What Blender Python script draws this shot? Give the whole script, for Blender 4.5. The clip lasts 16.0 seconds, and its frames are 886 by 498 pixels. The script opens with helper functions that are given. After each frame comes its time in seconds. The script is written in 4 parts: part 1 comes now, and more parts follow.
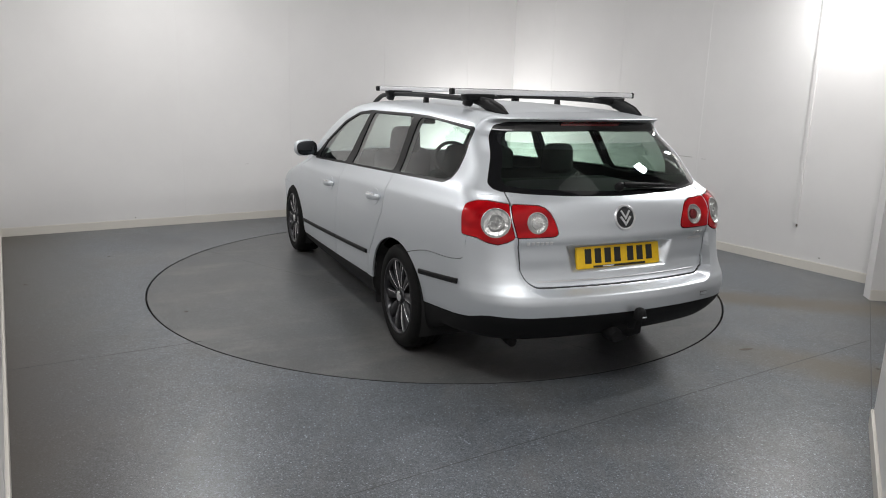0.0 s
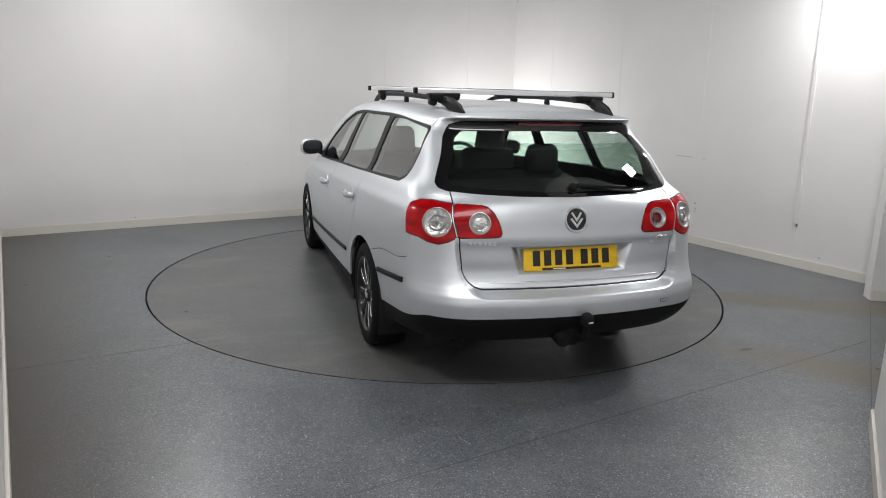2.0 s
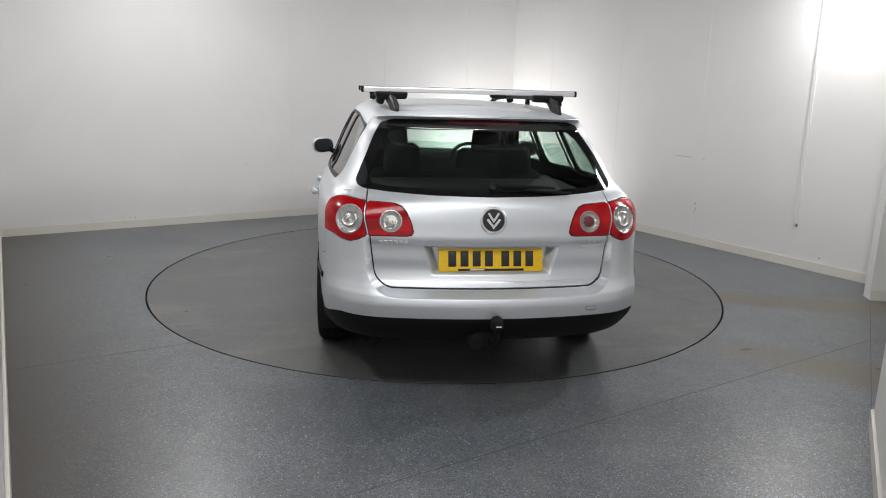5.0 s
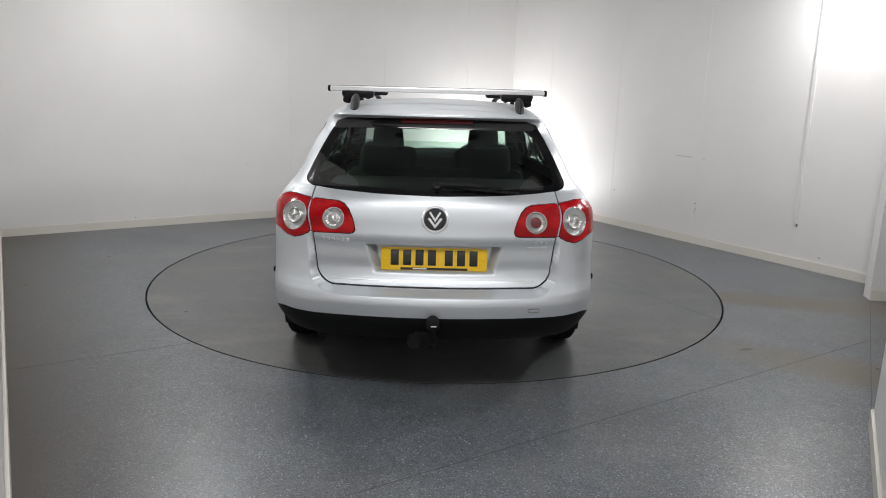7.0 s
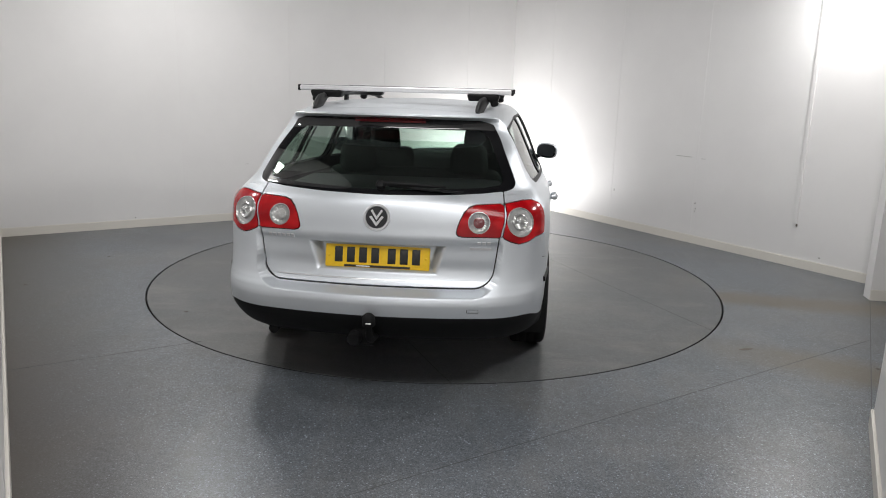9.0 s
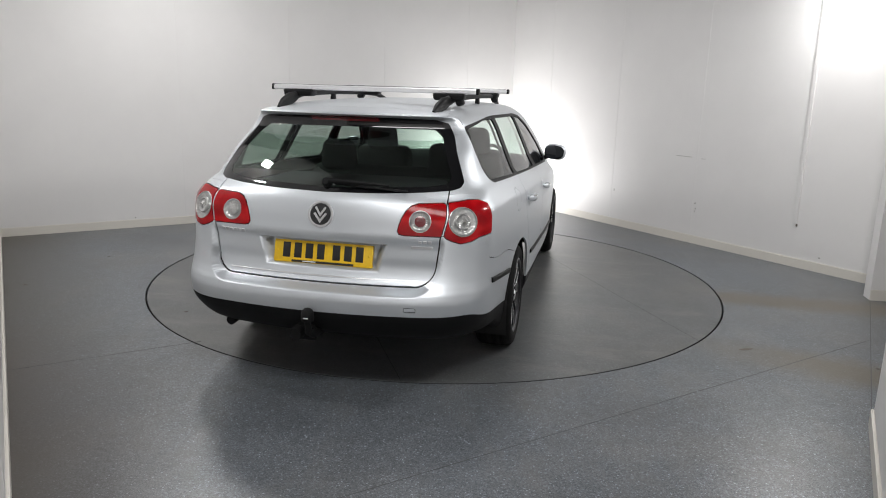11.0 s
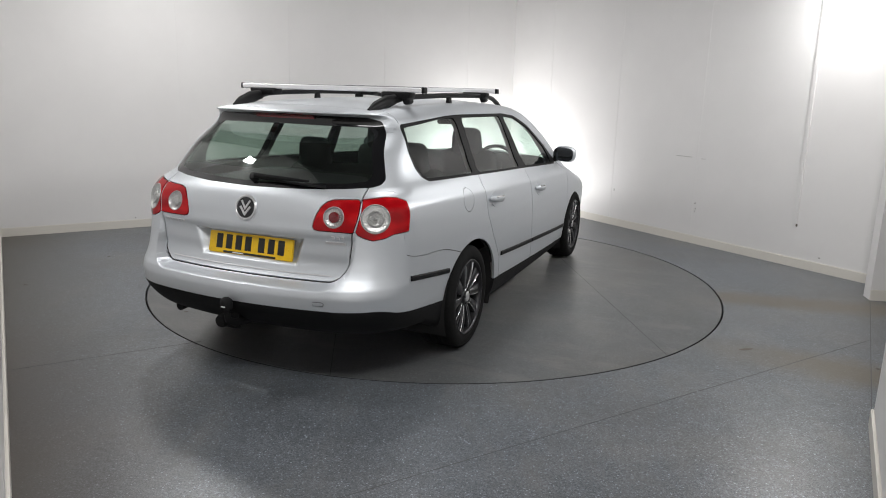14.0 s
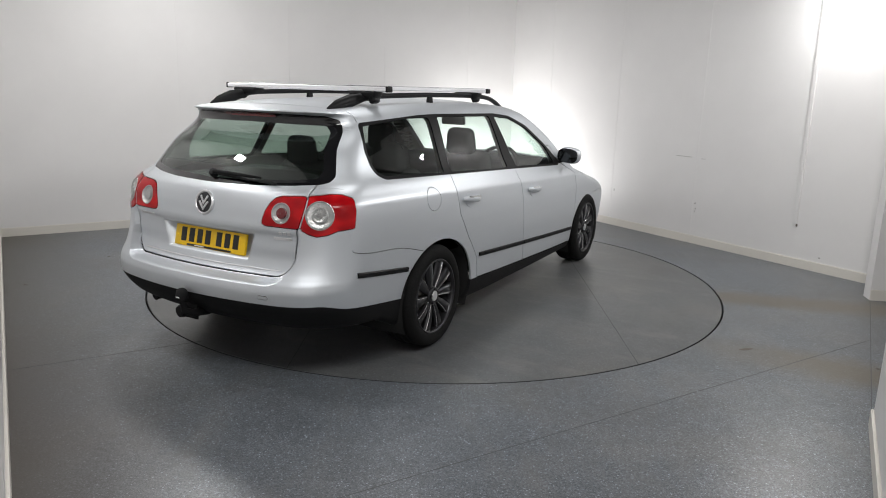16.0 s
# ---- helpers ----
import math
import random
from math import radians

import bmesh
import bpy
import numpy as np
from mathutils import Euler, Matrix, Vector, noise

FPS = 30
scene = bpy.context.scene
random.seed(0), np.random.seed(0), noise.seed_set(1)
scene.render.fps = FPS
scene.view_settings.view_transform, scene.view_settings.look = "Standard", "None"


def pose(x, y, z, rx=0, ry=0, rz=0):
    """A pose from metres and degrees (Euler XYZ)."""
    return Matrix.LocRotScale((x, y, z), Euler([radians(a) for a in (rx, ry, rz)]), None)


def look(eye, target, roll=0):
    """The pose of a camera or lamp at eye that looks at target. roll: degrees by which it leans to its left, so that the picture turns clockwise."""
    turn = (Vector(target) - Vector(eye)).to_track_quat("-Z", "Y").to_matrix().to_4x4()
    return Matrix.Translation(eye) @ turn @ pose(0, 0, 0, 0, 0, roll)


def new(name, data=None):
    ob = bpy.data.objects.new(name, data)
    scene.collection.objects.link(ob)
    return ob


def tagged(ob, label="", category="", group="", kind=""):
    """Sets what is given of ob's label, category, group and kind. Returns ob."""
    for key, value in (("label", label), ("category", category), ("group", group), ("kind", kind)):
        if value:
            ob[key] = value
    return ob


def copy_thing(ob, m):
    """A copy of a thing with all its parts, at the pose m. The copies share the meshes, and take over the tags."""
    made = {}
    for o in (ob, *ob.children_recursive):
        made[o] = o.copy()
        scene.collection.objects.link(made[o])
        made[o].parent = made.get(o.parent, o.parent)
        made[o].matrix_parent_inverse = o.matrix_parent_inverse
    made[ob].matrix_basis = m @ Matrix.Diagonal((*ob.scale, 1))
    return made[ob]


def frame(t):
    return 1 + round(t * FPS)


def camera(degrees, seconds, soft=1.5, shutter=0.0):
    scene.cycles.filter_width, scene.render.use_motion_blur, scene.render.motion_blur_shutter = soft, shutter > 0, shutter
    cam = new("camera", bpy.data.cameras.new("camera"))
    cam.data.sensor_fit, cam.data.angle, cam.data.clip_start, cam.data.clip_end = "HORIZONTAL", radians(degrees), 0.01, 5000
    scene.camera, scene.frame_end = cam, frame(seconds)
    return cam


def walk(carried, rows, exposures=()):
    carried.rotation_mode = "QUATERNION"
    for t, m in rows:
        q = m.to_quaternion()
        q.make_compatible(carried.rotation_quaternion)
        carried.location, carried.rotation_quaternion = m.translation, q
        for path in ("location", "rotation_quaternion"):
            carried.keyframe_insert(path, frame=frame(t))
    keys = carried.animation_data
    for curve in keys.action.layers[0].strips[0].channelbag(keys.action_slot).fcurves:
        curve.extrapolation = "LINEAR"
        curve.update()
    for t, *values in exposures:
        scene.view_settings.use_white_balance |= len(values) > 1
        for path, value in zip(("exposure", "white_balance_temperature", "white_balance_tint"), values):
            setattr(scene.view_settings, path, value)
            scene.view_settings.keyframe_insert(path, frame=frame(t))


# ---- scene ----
cam = camera(63.55, 16.0, soft=1.0)
EYE = Vector((0.0, -5.820, 1.5457))
AIM = Matrix(((0.999645, -0.025189, -0.008682), (-0.002882, 0.221712, -0.975108), (0.026487, 0.974787, 0.221560)))
STAND = Matrix.Translation(EYE) @ AIM.to_4x4()
walk(cam, [(0.0, STAND), (16.0, STAND)], exposures=[(0.0, 0.20, 6500, 10), (16.0, 0.20, 6500, 10)])

# ---- light: LED floods round the turntable, under the ceiling, and two added fills ----
world = bpy.data.worlds.new("world")
scene.world = world
world.use_nodes = True
world.node_tree.nodes["Background"].inputs[0].default_value = (1, 1, 1, 1)
world.node_tree.nodes["Background"].inputs[1].default_value = 0.02


def flood_or_fill(eye, target, size, watts, spread=180):
    d = bpy.data.lights.new("flood_or_fill_light", "AREA")
    d.shape, d.size, d.size_y, d.energy, d.color = "RECTANGLE", size[0], size[1], watts, (1.0, 0.99, 0.985)
    d.spread = radians(spread)
    ob = new("flood_or_fill_light", d)
    ob.matrix_world = look(eye, target)
    return ob


LAMPS = [((2.80, -1.50, 2.55), (0.3, -0.8, 0.6), (.22, .22), 29),
         ((-2.45, -1.95, 2.55), (-0.3, -0.8, 0.6), (.22, .22), 24),
         ((3.26, 0.14, 2.58), (2.2, 0.4, 0.0), (.22, .22), 19),
         ((-2.35, 0.75, 3.25), (-1.90, 0.10, 0.0), (.30, .30), 33),
         ((0.42, 3.05, 0.20), (0.95, 4.2, 1.0), (.24, .24), 34),
         ((0.0, -0.75, 3.40), (0.0, -0.75, 0.0), (.8, .8), 21),
         # two unseen fills, added to light the car's rear, one bounced off wall_south
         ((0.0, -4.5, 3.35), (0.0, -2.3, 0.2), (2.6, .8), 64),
         ((0.0, -5.6, 3.30), (0.0, -7.6, 1.9), (3.4, .5), 80)]
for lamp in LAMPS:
    flood_or_fill(*lamp)


# ---- materials ----
def material(name, colour=(.8, .8, .8), rough=.5, metal=0.0, **inputs):
    m = bpy.data.materials.new(name)
    m.use_nodes = True
    b = m.node_tree.nodes["Principled BSDF"]
    b.inputs["Base Color"].default_value = (*colour, 1)
    b.inputs["Roughness"].default_value = rough
    b.inputs["Metallic"].default_value = metal
    for key, value in inputs.items():
        b.inputs[key.replace("_", " ")].default_value = value
    return m


def node(m, kind, **inputs):
    n = m.node_tree.nodes.new(kind)
    for key, value in inputs.items():
        n.inputs[key].default_value = value
    return n


def wire(m, a, out, b, into):
    m.node_tree.links.new(a.outputs[out], b.inputs[into])


def bsdf(m):
    return m.node_tree.nodes["Principled BSDF"]


def noise_of(m, scale, detail=4, rough=.55, stretch=(1, 1, 1)):
    co = node(m, "ShaderNodeTexCoord")
    mp = node(m, "ShaderNodeMapping")
    mp.inputs["Scale"].default_value = stretch
    wire(m, co, "Object", mp, "Vector")
    n = node(m, "ShaderNodeTexNoise", Scale=scale, Detail=detail, Roughness=rough)
    wire(m, mp, "Vector", n, "Vector")
    return n


def ramp(m, src, out, stops):
    r = node(m, "ShaderNodeValToRGB")
    e = r.color_ramp.elements
    while len(e) < len(stops):
        e.new(.5)
    for s, (at, c) in zip(e, stops):
        s.position, s.color = at, (*c, 1) if len(c) == 3 else c
    wire(m, src, out, r, "Fac")
    return r


def mix(m, kind, fac, a, b):
    n = node(m, "ShaderNodeMix")
    n.data_type, n.blend_type = "RGBA", kind
    for at, v in ((0, fac), (6, a), (7, b)):
        if isinstance(v, tuple) and hasattr(v[0], "outputs"):
            m.node_tree.links.new(v[0].outputs[v[1]], n.inputs[at])
        else:
            n.inputs[at].default_value = v
    return n


def bump(m, src, out, strength, distance=.01):
    n = node(m, "ShaderNodeBump", Strength=strength, Distance=distance)
    wire(m, src, out, n, "Height")
    wire(m, n, "Normal", bsdf(m), "Normal")


def vinyl(name, dirty=False):
    """Blue-grey speckled safety vinyl, scuffed and dusty."""
    m = material(name, rough=.4, Specular_IOR_Level=.5)
    co = node(m, "ShaderNodeTexCoord")
    big = noise_of(m, .9, 6, .62)
    base = ramp(m, big, "Fac", [(.32, (.112, .124, .136)), (.52, (.132, .143, .154)), (.70, (.152, .159, .164))] if dirty else [(.32, (.090, .095, .099)), (.52, (.108, .111, .113)), (.70, (.132, .131, .127))])
    cells = node(m, "ShaderNodeTexVoronoi", Scale=205.0)
    wire(m, co, "Object", cells, "Vector")
    split = node(m, "ShaderNodeSeparateColor")
    wire(m, cells, "Color", split, "Color")
    k = 1.2 if dirty else .7
    fleck = ramp(m, split, "Red", [(at, tuple(1 + (v - 1) * k for v in c)) for at, c in ((.0, (.50, .51, .53)), (.45, (.92, .92, .93)), (.86, (1.10, 1.11, 1.12)), (.90, (1.40, 1.44, 1.48)), (.985, (1.5, 1.55, 1.6)), (.99, (2.6, 2.7, 2.8)))])
    c = mix(m, "MULTIPLY", 1.0, (base, "Color"), (fleck, "Color"))
    patch = noise_of(m, .45, 7, .68)
    fac = ramp(m, patch, "Fac", [(.50, (0, 0, 0)), (.75, (.40, .40, .40))])
    last = mix(m, "MIX", (fac, "Color"), (c, 2), (.150, .140, .122, 1))
    fine = noise_of(m, 5.5, 6, .7)
    smear = ramp(m, fine, "Fac", [(.30, (.86, .86, .86)), (.52, (1.0, 1.0, 1.0)), (.72, (1.14, 1.13, 1.11))])
    last = mix(m, "MULTIPLY", 1.0, (last, 2), (smear, "Color"))
    rub = noise_of(m, 2.6, 8, .74, (1, .32, 1))
    worn = ramp(m, rub, "Fac", [(.51, (0, 0, 0)), (.66, (.58, .58, .58)) if not dirty else (.68, (.34, .34, .34))])
    last = mix(m, "MIX", (worn, "Color"), (last, 2), (.190, .184, .172, 1))
    grime = noise_of(m, 1.7, 7, .70, (.5, 1, 1))
    soiled = ramp(m, grime, "Fac", [(.50, (0, 0, 0)), (.68, (.34, .34, .34))])
    last = mix(m, "MIX", (soiled, "Color"), (last, 2), (.060, .056, .050, 1))
    if dirty:
        # brown dirt along the west wall and in the wheel tracks from the entrance
        for way, lo, hi, most in (((-.857, -.515, 0), 2.35, 3.06, .9),):
            dot = node(m, "ShaderNodeVectorMath")
            dot.operation = "DOT_PRODUCT"
            wire(m, co, "Object", dot, 0)
            dot.inputs[1].default_value = way
            wob = node(m, "ShaderNodeMath")
            wob.operation = "MULTIPLY_ADD"
            wire(m, patch, "Fac", wob, 0)
            wob.inputs[1].default_value = .55
            wire(m, dot, "Value", wob, 2)
            rng = node(m, "ShaderNodeMapRange")
            wire(m, wob, 0, rng, "Value")
            rng.inputs["From Min"].default_value, rng.inputs["From Max"].default_value = lo + .27, hi + .30
            rng.inputs["To Max"].default_value = most
            last = mix(m, "MIX", (rng, "Result"), (last, 2), (.050, .041, .031, 1))
        for way, cy, half in (((.24, 1, 0), .08, .26), ((.5, 1, 0), -.745, .34)):
            sep = node(m, "ShaderNodeSeparateXYZ")
            wire(m, co, "Object", sep, 0)
            dot = node(m, "ShaderNodeVectorMath")
            dot.operation = "DOT_PRODUCT"
            wire(m, co, "Object", dot, 0)
            dot.inputs[1].default_value = way
            band = node(m, "ShaderNodeMath")
            band.operation = "MULTIPLY_ADD"
            wire(m, fine, "Fac", band, 0)
            band.inputs[1].default_value = .35
            wire(m, dot, "Value", band, 2)
            off = node(m, "ShaderNodeMath")
            off.operation = "SUBTRACT"
            wire(m, band, 0, off, 0)
            off.inputs[1].default_value = cy + .175
            ab = node(m, "ShaderNodeMath")
            ab.operation = "ABSOLUTE"
            wire(m, off, 0, ab, 0)
            rng = node(m, "ShaderNodeMapRange")
            wire(m, ab, 0, rng, "Value")
            rng.inputs["From Min"].default_value, rng.inputs["From Max"].default_value = half, half * .3
            near = node(m, "ShaderNodeMapRange")
            wire(m, sep, "X", near, "Value")
            near.inputs["From Min"].default_value, near.inputs["From Max"].default_value = 1.5, 2.3
            near.inputs["To Max"].default_value = .8
            mul = node(m, "ShaderNodeMath")
            mul.operation = "MULTIPLY"
            wire(m, rng, "Result", mul, 0)
            wire(m, near, "Result", mul, 1)
            last = mix(m, "MIX", (mul, 0), (last, 2), (.120, .098, .066, 1))
    wire(m, last, 2, bsdf(m), "Base Color")
    ro = ramp(m, fine, "Fac", [(.3, (.325, .325, .325)), (.7, (.35, .35, .35))])
    wire(m, ro, "Color", bsdf(m), "Roughness")
    bump(m, split, "Green", .10, .001)
    return m


def wallpaint(name, colour=(.80, .79, .78), rough=.42):
    m = material(name, colour, rough)
    a = noise_of(m, 1.3, 5, .6)
    c = ramp(m, a, "Fac", [(.3, tuple(v * .95 for v in colour)), (.7, colour)])
    wire(m, c, "Color", bsdf(m), "Base Color")
    b = noise_of(m, 3.0, 3)
    bump(m, b, "Fac", .10, .02)
    return m


VINYL = vinyl("floor_vinyl", True)
DECK = vinyl("turntable_vinyl")
WELD = material("weld_seam", (.078, .080, .083), .45)
SMUDGE = material("grey_smudge", (.45, .44, .42), .7)
MARKDARK = material("dark_mark", (.16, .14, .12), .8)
PAINTED = wallpaint("white_wall_cladding")
SKIRT = wallpaint("off_white_skirting", (.73, .70, .64), .45)
CEIL = material("ceiling_dark", (.10, .10, .10), .8)
BLACKGAP = material("dark_gap", (.012, .012, .012), .8)


def glass(name, tint, weight=1.0):
    """Tinted car glass: clear sheet with mirror gloss by Fresnel."""
    m = bpy.data.materials.new(name)
    m.use_nodes = True
    t = m.node_tree
    t.nodes.remove(t.nodes["Principled BSDF"])
    out = t.nodes["Material Output"]
    clear = node(m, "ShaderNodeBsdfTransparent")
    clear.inputs["Color"].default_value = (*tint, 1)
    gloss = node(m, "ShaderNodeBsdfGlossy", Roughness=.01)
    face = node(m, "ShaderNodeLayerWeight", Blend=.5)
    steep = node(m, "ShaderNodeMath")
    steep.operation = "POWER"
    wire(m, face, "Facing", steep, 0)
    steep.inputs[1].default_value = 4.0
    fres = node(m, "ShaderNodeMath")
    fres.operation = "MULTIPLY_ADD"
    wire(m, steep, 0, fres, 0)
    fres.inputs[1].default_value, fres.inputs[2].default_value = .86, .10
    both = node(m, "ShaderNodeMixShader")
    wire(m, fres, 0, both, 0)
    t.links.new(clear.outputs[0], both.inputs[1])
    t.links.new(gloss.outputs[0], both.inputs[2])
    t.links.new(both.outputs[0], out.inputs["Surface"])
    return m


def speckled(name, colour, rough, scale, amount=.25, relief=.15, metal=0.0):
    m = material(name, colour, rough, metal)
    n = noise_of(m, scale, 4, .6)
    c = ramp(m, n, "Fac", [(.3, tuple(v * (1 - amount) for v in colour)), (.7, tuple(v * (1 + amount) for v in colour))])
    wire(m, c, "Color", bsdf(m), "Base Color")
    bump(m, n, "Fac", relief, .002)
    return m


def carpaint():
    m = material("silver_paint", (.64, .665, .69), .42, .68, Coat_Weight=.28, Coat_Roughness=.06)
    flake = noise_of(m, 900, 2, .7)
    c = ramp(m, flake, "Fac", [(.3, (.585, .615, .645)), (.7, (.685, .715, .745))])
    film = noise_of(m, 2.2, 5, .6)
    r = ramp(m, film, "Fac", [(.35, (.43, .43, .43)), (.7, (.48, .48, .48))])
    wire(m, c, "Color", bsdf(m), "Base Color")
    wire(m, r, "Color", bsdf(m), "Roughness")
    return m


SILVER = carpaint()
SIDEGLASS = glass("green_tint_glass", (.84, .92, .88))
REARGLASS = glass("dark_tint_glass", (.66, .76, .70))
FRIT = material("black_glass_band", (.006, .006, .007), .06, Coat_Weight=.5)
BLACKTRIM = speckled("black_rubber_trim", (.010, .010, .0105), .42, 160)
bsdf(BLACKTRIM).inputs["Specular IOR Level"].default_value = .12
CLADDING = speckled("black_bumper_plastic", (.006, .006, .0065), .70, 220, .3, .3)
bsdf(CLADDING).inputs["Specular IOR Level"].default_value = .25
TYRE = speckled("tyre_rubber", (.008, .008, .008), .8, 90, .3, .4)
bsdf(TYRE).inputs["Specular IOR Level"].default_value = .15
RIM = material("anthracite_alloy", (.030, .030, .033), .40, .80, Coat_Weight=.4)
POLISH = material("polished_alloy", (.62, .62, .63), .24, 1.0)
CHROME = material("chrome", (.82, .82, .83), .08, 1.0)
MATCHROME = material("satin_badge_metal", (.74, .74, .75), .30, .75)
ALU = speckled("brushed_aluminium", (.74, .74, .75), .40, 120, .06, .05, .45)
REDLENS = material("red_lamp_lens", (.46, .004, .008), .16, 0.0, Specular_IOR_Level=.18, Coat_Weight=.22, Coat_Roughness=.02)
inner_red = noise_of(REDLENS, 9, 1, .4, (1, 1, 2.2))
wire(REDLENS, ramp(REDLENS, inner_red, "Fac", [(.36, (.27, .002, .005)), (.52, (.35, .003, .006)), (.66, (.48, .008, .011))]), "Color", bsdf(REDLENS), "Base Color")
prisms = node(REDLENS, "ShaderNodeTexVoronoi", Scale=120.0)
wire(REDLENS, node(REDLENS, "ShaderNodeTexCoord"), "Object", prisms, "Vector")
bump(REDLENS, prisms, "Distance", .10, .002)
DARKRED = material("dark_red_lens", (.13, .006, .009), .12, 0.0, Coat_Weight=1.0)
CLEARLENS = material("clear_lamp_reflector", (.50, .50, .49), .28, .75, Coat_Weight=1.0, Coat_Roughness=.03)
GREYLENS = material("grey_lamp_bowl", (.36, .36, .355), .34, .55, Coat_Weight=.6)
facets = node(CLEARLENS, "ShaderNodeTexVoronoi", Scale=75.0)
where = node(CLEARLENS, "ShaderNodeTexCoord")
wire(CLEARLENS, where, "Object", facets, "Vector")
bump(CLEARLENS, facets, "Distance", .45, .006)
YELLOW = speckled("yellow_plate", (.80, .50, .012), .35, 60, .05, .02)
BLACKINK = material("black_plate_bars", (.015, .015, .015), .5)
SEATCLOTH = speckled("charcoal_seat_cloth", (.028, .028, .029), .9, 300, .3, .08)
CABIN = speckled("grey_cabin_trim", (.46, .47, .44), .8, 200, .06, .1)
CABINDARK = speckled("dark_cabin_trim", (.022, .022, .024), .7, 200, .2, .2)
LINER = material("wheel_arch_liner", (.008, .008, .008), .9)
MIRROR = material("mirror_glass", (.05, .055, .06), .02, 1.0)
WHITEMARK = material("white_mark", (.75, .75, .75), .5)
BRAKESTEEL = material("brake_steel", (.22, .21, .20), .45, .9)


# ---- the room ----
def part(name, bm, mat, parent=None, label="", smooth=False):
    me = bpy.data.meshes.new(name)
    bm.to_mesh(me)
    bm.free()
    me.materials.append(mat)
    if smooth:
        me.shade_smooth()
    ob = new(name, me)
    ob.parent = parent
    if label:
        ob["label"] = label
    return ob


def prism(outline, z0, z1):
    """An upright block over a plan outline."""
    bm = bmesh.new()
    low = [bm.verts.new((x, y, z0)) for x, y in outline]
    high = [bm.verts.new((x, y, z1)) for x, y in outline]
    n = len(outline)
    bm.faces.new(low[::-1])
    bm.faces.new(high)
    for i in range(n):
        bm.faces.new((low[i], low[(i + 1) % n], high[(i + 1) % n], high[i]))
    bmesh.ops.recalc_face_normals(bm, faces=bm.faces)
    return bm


def wallrun(a, b, thick, shift=0.0, grow=0.0):
    """Plan outline of a wall whose room face runs from a to b; it thickens to the right of a to b."""
    a, b = Vector(a), Vector(b)
    d = (b - a).normalized()
    n = Vector((d.y, -d.x))
    a, b = a - d * grow, b + d * grow
    return [tuple(a + n * shift), tuple(b + n * shift), tuple(b + n * (shift + thick)), tuple(a + n * (shift + thick))]


HIGH = 3.5
LEFT, CORNER, RIGHT = (-4.262, 1.018), (0.985, 4.197), (3.98, -0.40)
RADIUS = 2.265


def wall(name, a, b, label, thick=.12, skirting=True):
    ob = part(name, prism(wallrun(a, b, thick), 0, HIGH), PAINTED)
    tagged(ob, label, "wall", kind="structure")
    if skirting:
        s = prism(wallrun(a, b, .014, -.014), 0.0, .085)
        bmesh.ops.bevel(s, geom=[e for e in s.edges if e.verts[0].co.z > .08 and e.verts[1].co.z > .08], offset=.005, segments=2, affect="EDGES")
        tagged(part("baseboard", s, SKIRT), "off-white painted skirting board, scuffed along the floor", "skirting", kind="structure")
    return ob


wall("wall_north", CORNER, LEFT, "white clad wall with faint panel joints and scuffs")
wall("wall_east", RIGHT, CORNER, "white clad wall with joint strips and scuffs")
wall("wall_west", LEFT, (-1.50, -3.548), "white side wall with a skirting board")
wall("wall_pier", (4.60, -0.66), (3.405, -0.439), "white wall end beside the entrance")
wall("wall_partition", (1.13, -4.44), (2.130, -2.632), "white partition end with a skirting board")
for name, a, b in (("wall_camera_west", (-1.50, -3.548), (-4.3, -5.4)), ("wall_back_west", (-4.3, -5.4), (-4.3, -7.6)), ("wall_south", (-4.3, -7.6), (5.2, -7.6)),
                   ("wall_far_east", (5.2, -7.6), (5.2, -.66)), ("wall_entrance", (5.2, -.78), (4.60, -.78))):
    wall(name, a, b, "plain white wall", skirting=False)

tagged(part("ceiling", prism([(-5, -8), (6, -8), (6, 5), (-5, 5)], HIGH, HIGH + .1), CEIL), "plain dark grey ceiling over the turntable room", "ceiling", kind="structure")

# floor with a round opening for the turntable
bm = bmesh.new()
N = 256
inner = [bm.verts.new((RADIUS * math.cos(i * math.tau / N), RADIUS * math.sin(i * math.tau / N), 0)) for i in range(N)]
down = [bm.verts.new((v.co.x, v.co.y, -.06)) for v in inner]
outer = []
for i in range(N):
    c, s = math.cos(i * math.tau / N), math.sin(i * math.tau / N)
    k = 9.0 / max(abs(c), abs(s))
    outer.append(bm.verts.new((c * k, s * k, 0)))
for i in range(N):
    j = (i + 1) % N
    bm.faces.new((inner[i], outer[i], outer[j], inner[j]))
    bm.faces.new((down[i], inner[i], inner[j], down[j]))
tagged(part("floor", bm, VINYL), "blue-grey speckled vinyl floor, dusty and scuffed", "floor", kind="structure")


def disc(r, z0, z1, n=256, bevel=0.0):
    bm = bmesh.new()
    bmesh.ops.create_cone(bm, cap_ends=True, segments=n, radius1=r, radius2=r, depth=z1 - z0, matrix=Matrix.Translation((0, 0, (z0 + z1) / 2)))
    return bm


